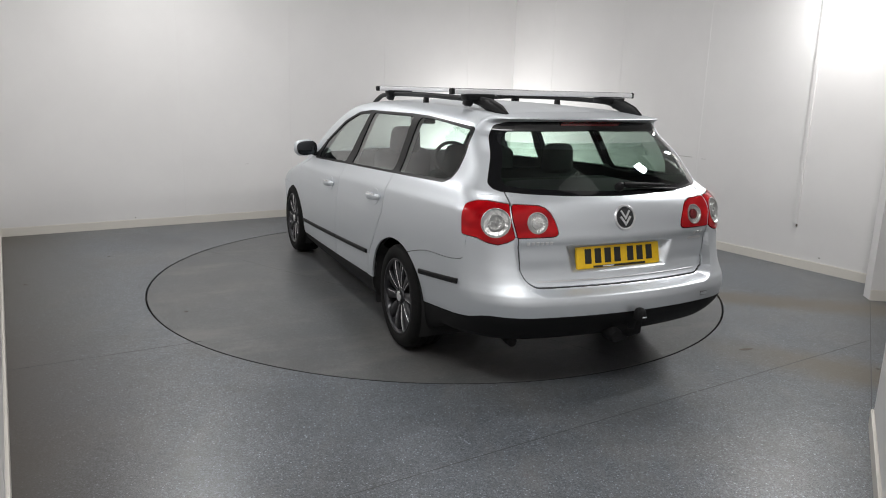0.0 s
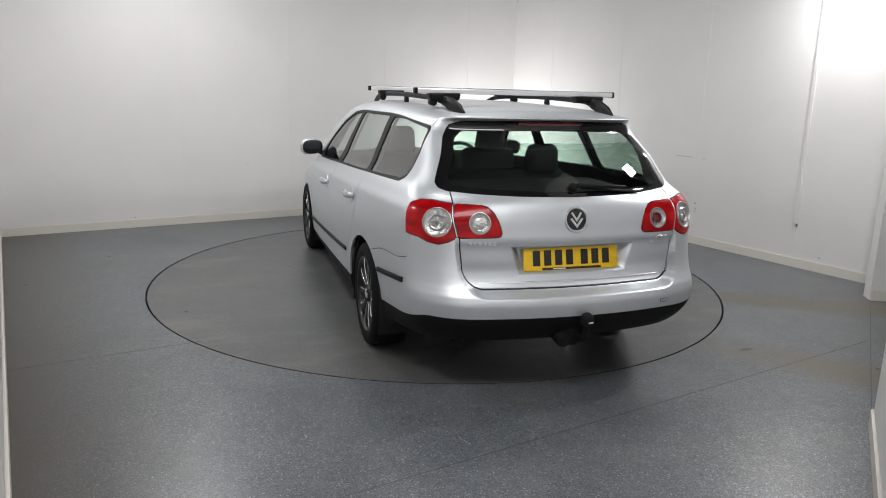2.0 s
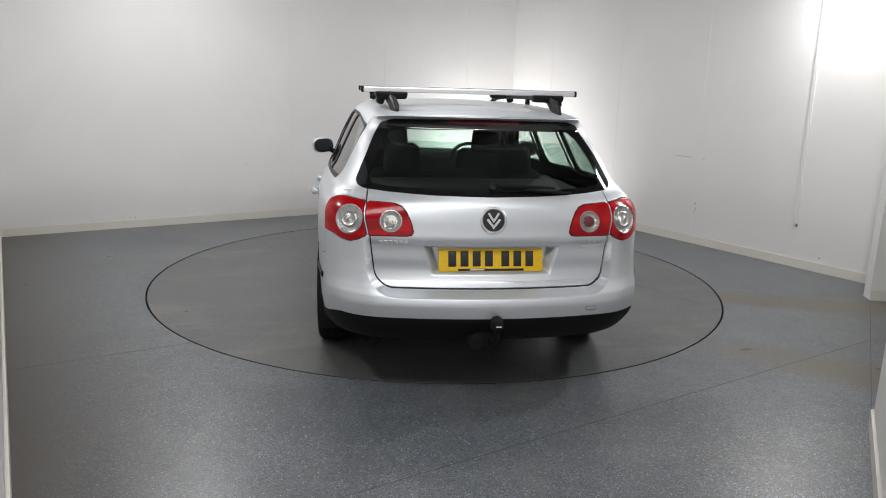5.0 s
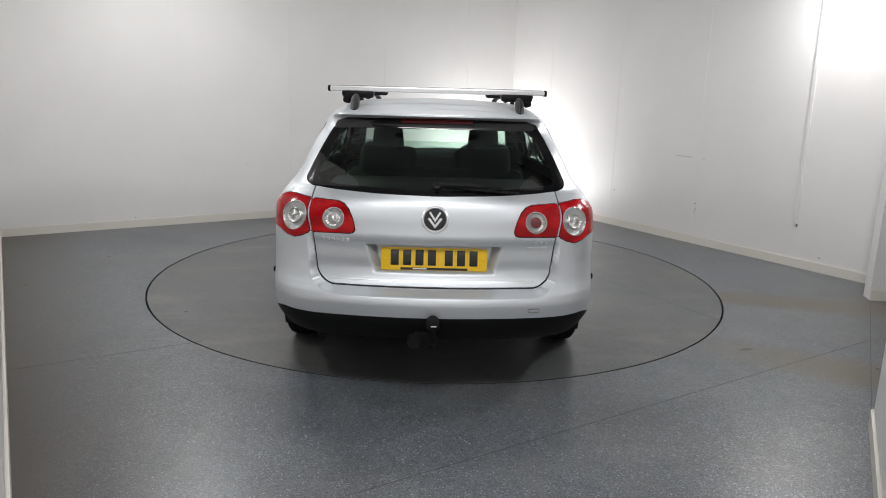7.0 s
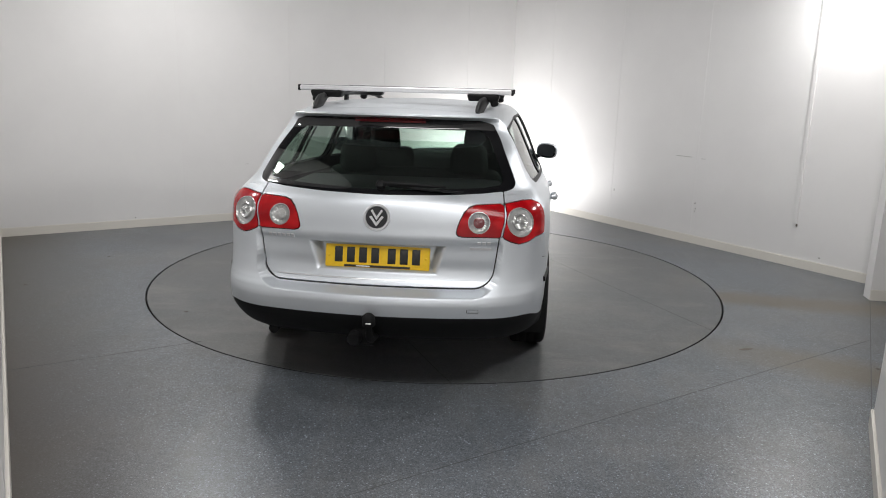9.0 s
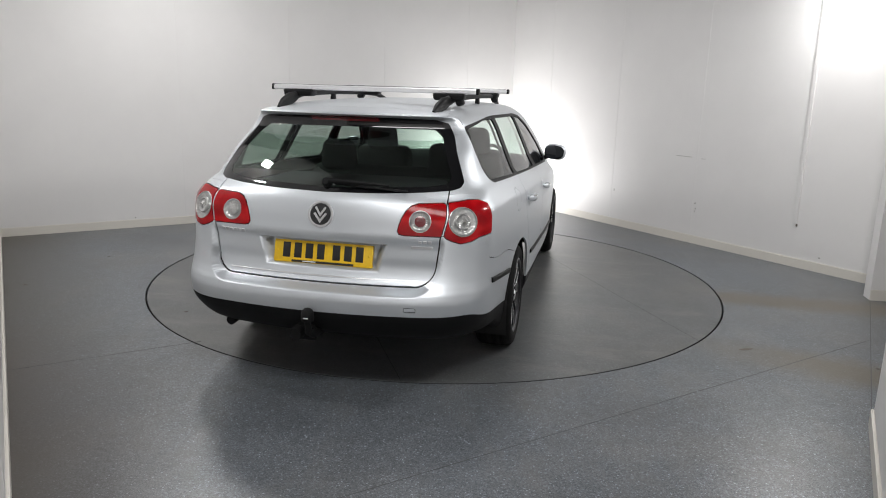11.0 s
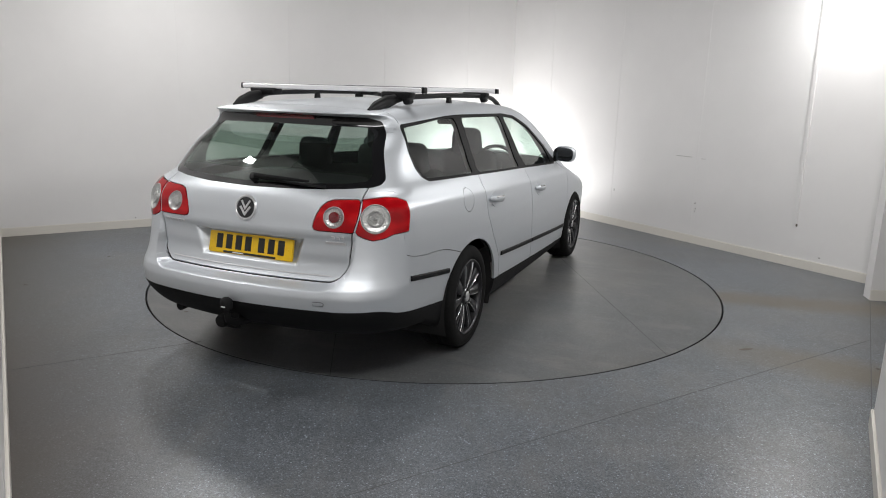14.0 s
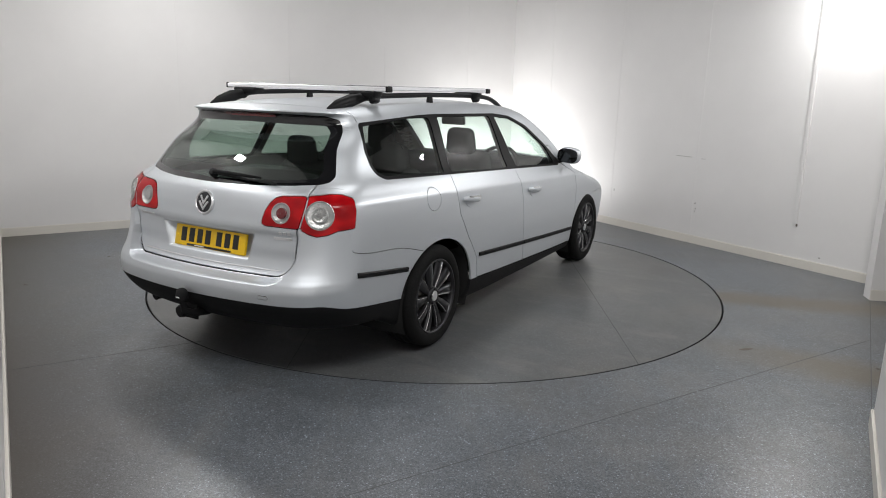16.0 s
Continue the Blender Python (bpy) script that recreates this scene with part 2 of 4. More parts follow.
tagged(part("floor_pit", disc(RADIUS + .3, -.14, -.062), BLACKGAP), "dark pit below the turntable edge", "pit", kind="structure")
turntable = tagged(new("turntable"), "round vehicle turntable covered in grey speckled vinyl", "turntable")
part("base_disc", disc(RADIUS - .012, -.060, -.0035), BLACKGAP, turntable, "dark turntable base")
across = Vector((-.479, .878, 0))
for lo, hi in ((-3, -1.2352), (-1.2328, .766), (.768, 3)):
    bm = disc(RADIUS - .014, -.050, -.001)
    for d, way in ((lo, -across), (hi, across)):
        bmesh.ops.bisect_plane(bm, geom=bm.verts[:] + bm.edges[:] + bm.faces[:], plane_co=across * d, plane_no=way, clear_outer=True)
    part("vinyl_sheet", bm, DECK, turntable)

# welded seams between the floor's vinyl sheets
for a, b in (((-1.75, -4.223), (2.86, -1.387)), ((-2.42, -2.296), (-1.415, -1.708)), ((2.15, -2.60), (3.395, -.47))):
    a, b = Vector(a), Vector(b)
    n = Vector((-(b - a).y, (b - a).x)).normalized() * .0022
    tagged(part("floor_seam", prism([tuple(a - n), tuple(b - n), tuple(b + n), tuple(a + n)], -.001, .0008), WELD), "thin dark welded floor seam", "seam", kind="structure")

# joint strips, cable trunking and scuffs on the two far walls
NORTH_WAY, EAST_WAY = (Vector(LEFT) - Vector(CORNER)).normalized(), (Vector(RIGHT) - Vector(CORNER)).normalized()


def on_wall(way, along, width, z0, z1, proud, mat, name, label, category, bevel=0.0):
    inward = Vector((-way.y, way.x)) if way is NORTH_WAY else Vector((way.y, -way.x))
    if inward.dot(-Vector(CORNER)) < 0:
        inward = -inward
    c = Vector(CORNER) + way * along
    a, b = c - way * width / 2, c + way * width / 2
    bm = prism([tuple(a - inward * .001), tuple(b - inward * .001), tuple(b + inward * proud), tuple(a + inward * proud)], z0, z1)
    if bevel:
        bmesh.ops.bevel(bm, geom=bm.edges[:], offset=bevel, segments=2, affect="EDGES")
    return tagged(part(name, bm, mat), label, category, kind="structure")


for along in (.74, 1.952, 3.159, 4.37, 5.58):
    on_wall(NORTH_WAY, along, .022, .085, HIGH, .0025, PAINTED, "trim", "white joint strip between wall panels", "joint strip", .001)
for along in (.77, 1.936, 3.088):
    on_wall(EAST_WAY, along, .022, .085, HIGH, .0025, PAINTED, "trim", "white joint strip between wall panels", "joint strip", .001)
on_wall(EAST_WAY, 4.235, .034, .40, HIGH, .016, PAINTED, "trim", "white cable trunking down the wall", "trunking", .003)
on_wall(EAST_WAY, 4.252, .014, .375, .400, .012, MARKDARK, "trim", "short dark cable end below the trunking", "cable end", .003)
for way, along, width, z0, z1, mat in ((EAST_WAY, 2.93, .20, .893, .899, SMUDGE), (EAST_WAY, 3.17, .05, .888, .892, SMUDGE), (EAST_WAY, 3.125, .012, .415, .430, MARKDARK), (EAST_WAY, 3.135, .010, .362, .372, MARKDARK),
                                       (EAST_WAY, 3.128, .010, .335, .343, MARKDARK), (EAST_WAY, 1.985, .010, .400, .430, SMUDGE), (NORTH_WAY, 3.689, .030, .633, .637, SMUDGE), (NORTH_WAY, 4.895, .012, .100, .108, MARKDARK),
                                       (EAST_WAY, 4.50, .018, .120, .135, SMUDGE), (NORTH_WAY, 4.1, .016, .118, .123, SMUDGE)):
    on_wall(way, along, width, z0, z1, .0015, mat, "scuff", "grey scuff mark on the white wall", "scuff")

# small bits of grit on the floor
rng = random.Random(4)
for x, y, w in ((-2.66, -1.98, .05), (-2.25, -2.55, .012), (-1.98, -2.98, .016), (-1.93, -3.15, .012), (-1.86, -3.28, .016), (1.94, -1.62, .05), (-3.1, -.60, .02), (-2.9, .35, .016), (-1.7, -1.15, .014), (2.6, -1.9, .014)):
    bm = bmesh.new()
    bmesh.ops.create_icosphere(bm, subdivisions=2, radius=1)
    for v in bm.verts:
        v.co = Vector((v.co.x * w * rng.uniform(.8, 1.1), v.co.y * w * .35 * rng.uniform(.7, 1.2), max(v.co.z, -.3) * .003))
    bm.transform(pose(x, y, .0008, 0, 0, rng.uniform(-15, 25)))
    tagged(part("grit", bm, MARKDARK), "small dark crumb of dirt on the vinyl floor", "dirt", "crumbs on the floor")


def curve(xs, ys):
    """Monotone cubic through the given knots, flat beyond its ends."""
    xs, ys = np.array(xs, float), np.array(ys, float)
    h, d = np.diff(xs), np.diff(ys) / np.diff(xs)
    m = np.zeros(len(xs))
    m[0], m[-1] = d[0], d[-1]
    for i in range(1, len(xs) - 1):
        if d[i - 1] * d[i] > 0:
            w1, w2 = 2 * h[i] + h[i - 1], h[i] + 2 * h[i - 1]
            m[i] = (w1 + w2) / (w1 / d[i - 1] + w2 / d[i])

    def f(x):
        x = np.clip(x, xs[0], xs[-1])
        i = np.clip(np.searchsorted(xs, x) - 1, 0, len(xs) - 2)
        t = (x - xs[i]) / h[i]
        return (ys[i] * (1 + 2 * t) * (1 - t) ** 2 + h[i] * m[i] * t * (1 - t) ** 2
                + ys[i + 1] * t * t * (3 - 2 * t) + h[i] * m[i + 1] * t * t * (t - 1))
    return f


# The estate car's shell, x forwards, y to its left, z up, above the middle of the wheelbase.
REAR = curve([.15, .24, .30, .36, .42, .46, .52, .56, .59, .62, .66, .70, .76, .82, .86, .92, .98, 1.03, 1.20, 1.345, 1.365, 1.38, 1.392, 1.42],
             [-1.95, -2.18, -2.31, -2.39, -2.438, -2.458, -2.463, -2.450, -2.427, -2.403, -2.378, -2.360, -2.345, -2.334, -2.325, -2.313, -2.295, -2.262, -2.130, -1.965, -1.968, -1.990, -2.035, -2.045])
INSET = curve([.50, .58, .60, .66, .72, .775, .795, .815, .84, .90], [.060, .060, .062, .053, .031, .021, .015, .004, .0, .0])
REAR_BOW = curve([.3, .58, .70, .9, 1.0, 1.05, 1.35, 1.45], [.21, .185, .155, .16, .24, .36, .40, .30])
REAR_EDGE = curve([.3, .6, .9, 1.05, 1.4], [.26, .26, .20, .13, .09])
FRONT = curve([.15, .3, .5, .65, .75, .9], [2.1, 2.3, 2.36, 2.34, 2.28, 2.1])
WIDE = curve([.15, .22, .30, .45, .60, .72, .80, .86, .893, .900, .95, 1.01, 1.05, 1.20, 1.36, 1.42, 1.5],
             [.80, .865, .888, .897, .903, .903, .899, .893, .8885, .8865, .862, .832, .805, .735, .652, .60, .50])
TAPER = curve([.3, .9, 1.0, 1.1, 1.4], [.075, .075, .075, .082, .10])
ROOF = curve([-2.06, -1.98, -1.8, -1.5, -1.2, -.8, -.4, -.1, .15, .35, .55, .75, 1.15, 1.28, 1.4, 1.6, 1.9, 2.1, 2.25, 2.35],
             [1.400, 1.410, 1.430, 1.448, 1.457, 1.463, 1.460, 1.450, 1.431, 1.40, 1.34, 1.245, 1.005, .945, .925, .90, .835, .77, .69, .55])


def smax(a, b, k):
    h = np.clip(.5 + .5 * (a - b) / k, 0, 1)
    return b * (1 - h) + a * h + k * h * (1 - h)


def gate(a, z):
    """Signed distance to the tailgate's lower outline, with its wide round corners."""
    p = a - (.572 + .12 * (np.minimum(z, .95) - .62) - .18 * np.maximum(0, z - 1.0)) + .085
    q = .588 - z + .085
    return np.hypot(np.maximum(p, 0), np.maximum(q, 0)) + np.minimum(np.maximum(p, q), 0) - .085


def shell(x, y, z):
    """Below nought inside the car's shell."""
    a = np.abs(y)
    aft, fore = np.maximum(0, -.5 - x), np.maximum(0, x - .2)
    zc = z + .045 * np.clip(x + .5, -1.5, 1.5) * np.exp(-((z - .9) / .13) ** 2)
    side = a - (WIDE(zc) - TAPER(z) * (aft / 1.6) ** 2 - .10 * (fore / 2.0) ** 2.5 - .35 * np.clip(.42 - z, 0, .3) * np.clip((-1.7 - x) / .4, 0, 1))
    dip = np.clip(np.minimum((.345 - .30 * (.79 - z) - a) / .055, np.minimum((.787 - z) / .012, (z - .645) / .03)), 0, 1)
    dip = (.040 + .25 * np.clip(z - .65, 0, .14)) * dip * dip * (3 - 2 * dip)
    w = np.clip((.032 - gate(a, z)) / .028, 0, 1)
    w = w * w * (3 - 2 * w)
    out = smax(side, REAR(z) + INSET(z) * w + REAR_BOW(z) * a * a + dip - x, REAR_EDGE(z))
    out = smax(out, x - (FRONT(z) - .30 * a * a), .25)
    bend = np.clip((x + .1) / .5, 0, 1)
    top = z - (ROOF(x + .30 * bend * a * a) - (.085 - .03 * bend + .10 * np.clip((x - .95) / .5, 0, 1)) * a * a)
    top = top * .9
    out = smax(out, top, .05 - .02 * np.clip((-1.8 - x) / .2, 0, 1))
    return smax(out, .17 + .12 * np.clip((-1.62 - x) / .25, 0, 1) - z, .04)


def slope(x, y, z, e=.004):
    n = np.stack([shell(x + e, y, z) - shell(x - e, y, z), shell(x, y + e, z) - shell(x, y - e, z), shell(x, y, z + e) - shell(x, y, z - e)], -1)
    return n / np.maximum(np.linalg.norm(n, axis=-1, keepdims=True), 1e-9)


def lay(name, V, N, F, mat, parent, label=""):
    """A smooth mesh from points, their normals and triangles."""
    me = bpy.data.meshes.new(name)
    me.from_pydata(V.tolist(), [], F.tolist())
    me.materials.append(mat)
    me.shade_smooth()
    me.normals_split_custom_set_from_vertices(N.tolist())
    ob = new(name, me)
    ob.parent = parent
    if label:
        ob["label"] = label
    return ob


def bisect(o, d, lo, hi, off):
    for _ in range(26):
        mid = (lo + hi) / 2
        inside = shell(*(o + mid[:, None] * d).T) + off < 0
        lo, hi = np.where(inside, mid, lo), np.where(inside, hi, mid)
    return o + ((lo + hi) / 2)[:, None] * d


def quads(nu, nv, ok, closed):
    i, j = np.meshgrid(np.arange(nu if closed else nu - 1), np.arange(nv - 1), indexing="ij")
    a, b = i * nv + j, ((i + 1) % nu) * nv + j
    q = np.stack([a, b, b + 1, a + 1], -1).reshape(-1, 4)
    q = q[ok[q].all(1)]
    return np.concatenate([q[:, [0, 1, 2]], q[:, [0, 2, 3]]])


def cut(mesh, f):
    """Splits a mesh (points, normals, triangles) where f changes sign: the part below nought and the rest."""
    V, N, F = mesh
    v = f(V, N) if callable(f) else f
    v = np.where(np.abs(v) < 1e-7, 1e-7, v)
    neg = v[F] < 0
    k = neg.sum(1)
    inside, outside, mixed = F[k == 3], F[k == 0], F[(k == 1) | (k == 2)]
    if not len(mixed):
        return tidy(V, N, inside), tidy(V, N, outside)
    lone = np.where(neg[(k == 1) | (k == 2)].sum(1) == 1, True, False)
    nm = neg[(k == 1) | (k == 2)]
    at = np.argmax(np.where(lone[:, None], nm, ~nm), 1)
    r = np.arange(len(mixed))
    a, b, c = mixed[r, at], mixed[r, (at + 1) % 3], mixed[r, (at + 2) % 3]

    def edge(p, q):
        lo, hi = np.minimum(p, q), np.maximum(p, q)
        t = (v[lo] / (v[lo] - v[hi]))[:, None]
        n = N[lo] * (1 - t) + N[hi] * t
        return V[lo] * (1 - t) + V[hi] * t, n / np.maximum(np.linalg.norm(n, axis=1, keepdims=True), 1e-9)

    P, PN = edge(a, b)
    Q, QN = edge(a, c)
    base = len(V)
    V2, N2 = np.concatenate([V, P, Q]), np.concatenate([N, PN, QN])
    ip, iq = base + r, base + len(r) + r
    tip = np.stack([a, ip, iq], 1)
    rest = np.concatenate([np.stack([ip, b, c], 1), np.stack([ip, c, iq], 1)])
    both = np.concatenate([lone, lone])
    return (tidy(V2, N2, np.concatenate([inside, tip[lone], rest[~both]])), tidy(V2, N2, np.concatenate([outside, tip[~lone], rest[both]])))


def tidy(V, N, F):
    used, back = np.unique(F, return_inverse=True)
    return V[used], N[used], back.reshape(-1, 3)


def merge(*meshes):
    V, N, F, at = [], [], [], 0
    for v, n, f in meshes:
        V.append(v), N.append(n), F.append(f + at)
        at += len(v)
    return np.concatenate(V), np.concatenate(N), np.concatenate(F)


def skin(step, off=0.0):
    """The car's whole shell, off metres inside its surface."""
    xs = np.arange(-1.6, 1.5, step * 1.25)
    ring = [(x, 0, x, .9) for x in xs] + [(1.5, 0, x, .9) for x in np.arange(1.5, 2.4, step * 1.5)]
    ring += [(1.5, 0, 2.4, y) for y in np.arange(.9, -.9, -step * 2)] + [(1.5, 0, x, -.9) for x in np.arange(2.4, 1.5, -step * 1.5)]
    ring += [(x, 0, x, -.9) for x in xs[::-1]] + [(-1.6, 0, x, -.9) for x in np.arange(-1.62, -2.4, -step * .9)]
    ring += [(-1.6, 0, -2.4, y) for y in np.arange(-.9, .9, step * .5)] + [(-1.6, 0, x, .9) for x in np.arange(-2.4, -1.61, step * .9)]
    ring = np.array(ring)
    zs = np.concatenate([np.arange(.18, .545, step), np.arange(.545, .595, .0016), np.arange(.595, .80, step * .5), np.arange(.80, 1.352, step), np.arange(1.352, 1.412, .003), np.arange(1.412, 1.45, step)])
    o = np.zeros((len(ring), len(zs), 3))
    o[..., 0], o[..., 2] = ring[:, :1], zs
    d = np.zeros_like(o)
    d[..., 0], d[..., 1] = (ring[:, 2] - ring[:, 0])[:, None], (ring[:, 3] - ring[:, 1])[:, None]
    d /= np.linalg.norm(d, axis=-1, keepdims=True)
    o, d = o.reshape(-1, 3), d.reshape(-1, 3)
    ok = shell(*o.T) + off < -.01
    V = bisect(o, d, np.zeros(len(o)), np.full(len(o), 2.0), off)
    side = tidy(V, slope(*V.T), quads(len(ring), len(zs), ok, True))
    xs, ys = np.concatenate([np.arange(-2.36, -1.85, step * .40), np.arange(-1.85, 2.4, step * 1.1)]), np.linspace(-.92, .92, int(1.84 / step))
    o = np.zeros((len(xs), len(ys), 3))
    o[..., 0], o[..., 1] = xs[:, None], ys
    o = o.reshape(-1, 3)
    hi, found = np.full(len(o), .5), np.zeros(len(o), bool)
    for z in np.arange(1.5, .5, -.01):
        new_hit = ~found & (shell(o[:, 0], o[:, 1], np.full(len(o), z)) + off < 0)
        hi[new_hit] = z
        found |= new_hit
    o[:, 2] = hi
    V = bisect(o, np.tile([0, 0, 1.0], (len(o), 1)), np.zeros(len(o)), np.full(len(o), .012), off)
    top = tidy(V, slope(*V.T), quads(len(xs), len(ys), found, False)[:, ::1])
    def short(m, roomy):
        V, N, F = m
        e = np.max([np.linalg.norm(V[F[:, i]] - V[F[:, i - 1]], axis=1) for i in range(3)], 0)
        c = V[F].mean(1)
        return tidy(V, N, F[e < np.where((c[:, 0] < -2.0) & (c[:, 2] < 1.0), roomy, 1) * 4.5 * step])

    a = cut(short(side, 4), lambda V, N: np.where((V[:, 2] < .7) & (V[:, 0] < 0), -1, N[:, 2] - .86))[0]
    b = cut(short(top, 1), lambda V, N: np.where(V[:, 2] < .7, 1, .60 - N[:, 2]))[0]
    V, N, F = b
    return merge(a, (V - N * (.0012 * np.clip((.88 - N[:, 2]) / .02, 0, 1))[:, None], N, F))


def facing(mesh):
    """Turns each triangle so that it faces along its normals."""
    V, N, F = mesh
    n = np.cross(V[F[:, 1]] - V[F[:, 0]], V[F[:, 2]] - V[F[:, 0]])
    bad = (n * N[F].mean(1)).sum(1) < 0
    F = F.copy()
    F[bad] = F[bad][:, ::-1]
    return V, N, F


car = tagged(new("estate_car"), "silver estate car with roof rails and crossbars, parked on the turntable", "car")


def outline_distance(u, v, pts, r=0.0):
    """Signed distance to a closed outline, its corners rounded by r, below nought inside."""
    p = np.array(pts, float)
    if r:
        c = p.mean(0)
        area = .5 * np.sum(p[:, 0] * np.roll(p[:, 1], -1) - np.roll(p[:, 0], -1) * p[:, 1])
        p = p if area > 0 else p[::-1]
        d = np.roll(p, -1, 0) - p
        n = np.stack([-d[:, 1], d[:, 0]], 1) / np.linalg.norm(d, axis=1, keepdims=True)
        m = n + np.roll(n, 1, 0)
        m /= np.maximum((m * n).sum(1, keepdims=True), .35)
        p = p + m * r
    q = np.stack([u, v], -1)
    best, flip = np.full(len(u), 1e9), np.zeros(len(u), bool)
    for a, b in zip(p, np.roll(p, -1, 0)):
        e, w = b - a, q - a
        t = np.clip((w @ e) / (e @ e), 0, 1)
        best = np.minimum(best, ((w - t[:, None] * e) ** 2).sum(1))
        up = (a[1] > q[:, 1]) != (b[1] > q[:, 1])
        with np.errstate(divide="ignore", invalid="ignore"):
            flip ^= up & (q[:, 0] < a[0] + (q[:, 1] - a[1]) / (b[1] - a[1] if b[1] != a[1] else 1e-9) * e[0])
    return np.where(flip, -1, 1) * np.sqrt(best) - r


def side_area(pts, r=.01):
    return lambda V, N: np.where((np.abs(V[:, 1]) > .3) & (np.abs(N[:, 1]) > .3), outline_distance(V[:, 0], V[:, 2], pts, r), .5)


def rear_area(pts, r=.01):
    both = pts + [(-y, z) for y, z in pts[::-1] if y > 0]
    return lambda V, N: np.where(V[:, 0] < -1.7, outline_distance(V[:, 1], V[:, 2], both, r), .5)


def wrap_area(pts, r=.01):
    return lambda V, N: np.where(V[:, 0] < -1.7, outline_distance(np.abs(V[:, 1]) + np.maximum(0, V[:, 0] + 2.3), V[:, 2], pts, r), .5)


def take(mesh, f, gap=0.0):
    """Cuts an area out of a mesh: the area, the rest, and the shut line round it."""
    if not gap:
        inside, rest = cut(mesh, f)
        return inside, rest, None
    inside, rest = cut(mesh, lambda V, N: f(V, N) + gap)
    seam, rest = cut(rest, lambda V, N: f(V, N) - gap)
    return inside, rest, seam


def sides(mesh):
    """The left and the right half of a mesh."""
    return cut(mesh, lambda V, N: -V[:, 1])


def pieces(mesh):
    """The separate pieces of a mesh; crumbs are dropped."""
    V, N, F = mesh
    _, idx = np.unique(np.round(V, 4), axis=0, return_inverse=True)
    root = np.arange(idx.max() + 1)
    G = idx.reshape(-1)[F]
    while True:
        low = root[G].min(1)
        before = root.copy()
        for i in range(3):
            np.minimum.at(root, G[:, i], low)
        root = root[root]
        if (root == before).all():
            break
    key = root[G[:, 0]]
    return [tidy(V, N, F[key == k]) for k in np.unique(key) if (key == k).sum() > 30]


def moved(mesh, h):
    V, N, F = mesh
    return V + N * h, N, F


def rimmed(mesh, depth):
    """The mesh with an edge folded inwards along its border, so that it shows its thickness."""
    V, N, F = mesh
    q = np.round(V, 5)
    _, idx = np.unique(q, axis=0, return_inverse=True)
    G = idx.reshape(-1)[F]
    E = np.concatenate([np.stack([G[:, i], G[:, (i + 1) % 3]], 1) for i in range(3)])
    O = np.concatenate([np.stack([F[:, i], F[:, (i + 1) % 3]], 1) for i in range(3)])
    key = np.minimum(E[:, 0], E[:, 1]) * (len(V) + 1) + np.maximum(E[:, 0], E[:, 1])
    _, first, count = np.unique(key, return_index=True, return_counts=True)
    B = O[first[count == 1]]
    B = B[np.linalg.norm(V[B[:, 0]] - V[B[:, 1]], axis=1) > 1e-6]
    a, b = V[B[:, 0]], V[B[:, 1]]
    na, nb = N[B[:, 0]], N[B[:, 1]]
    side = np.cross(b - a, na)
    side /= np.maximum(np.linalg.norm(side, axis=1, keepdims=True), 1e-9)
    k = len(B)
    W = np.concatenate([a, b, b - nb * depth, a - na * depth])
    i = np.arange(k)
    T = np.concatenate([np.stack([i, i + 2 * k, i + k], 1), np.stack([i, i + 3 * k, i + 2 * k], 1)])
    return merge(mesh, (W, np.tile(side, (4, 1)), T))


DLO = [(-1.772, 1.342), (-1.822, 1.195), (-1.822, 1.12), (-1.800, 1.072), (-1.750, 1.046), (-1.186, 1.026), (-.327, .989), (.66, .940), (.72, .955), (.520, 1.106), (.262, 1.268), (.022, 1.346), (-.21, 1.367), (-.98, 1.377), (-1.20, 1.374)]
PANES = [[(-1.752, 1.326), (-1.802, 1.195), (-1.802, 1.125), (-1.782, 1.085), (-1.740, 1.064), (-1.168, 1.039), (-1.100, 1.359), (-1.30, 1.360)],
         [(-1.090, 1.036), (-.312, 1.002), (-.298, 1.353), (-1.008, 1.362)],
         [(-.165, .997), (.595, .960), (.498, 1.093), (.246, 1.250), (.010, 1.329), (-.228, 1.350)]]
DOOR_REAR = [(-1.11, 1.10), (-1.128, 1.019), (-1.137, .919), (-1.105, .779), (-.997, .619), (-.872, .464), (-.85, .325), (-.10, .295), (-.167, .773), (-.21, .978), (-.22, 1.10)]
DOOR_FRONT = [(-.22, 1.10), (-.21, .978), (-.167, .773), (-.10, .295), (.94, .258), (.985, .40), (1.01, .70), (.98, .86), (.72, .955), (.6, 1.10)]
GLASS_REAR = [(0, 1.384), (.47, 1.375), (.530, 1.356), (.570, 1.290), (.602, 1.220), (.636, 1.145), (.664, 1.080), (.654, 1.055), (.62, 1.043), (.50, 1.034), (.30, 1.026), (0, 1.022)]
GLASS_CLEAR = [(0, 1.332), (.470, 1.326), (.516, 1.29), (.602, 1.105), (.590, 1.072), (.50, 1.060), (0, 1.046)]
LAMP_OUT = [(.715, .994), (.862, 1.006), (.94, 1.004), (1.022, .985), (1.037, .93), (1.026, .838), (.90, .831), (.83, .812), (.75, .803), (.69, .815), (.640, .835)]
LAMP_IN = [(.703, .993), (.535, .987), (.490, .976), (.450, .952), (.416, .915), (.393, .875), (.387, .853), (.397, .841), (.42, .836), (.628, .835)]

SHUT = .0028
LOW = curve([-2.50, -2.30, -2.15, -1.69, -1.4], [.462, .462, .430, .381, .36])
TOP = curve([-2.5, -2.125, -2.105, -1.73, -1.54, -1.3], [.84, .84, .716, .676, .630, .55])


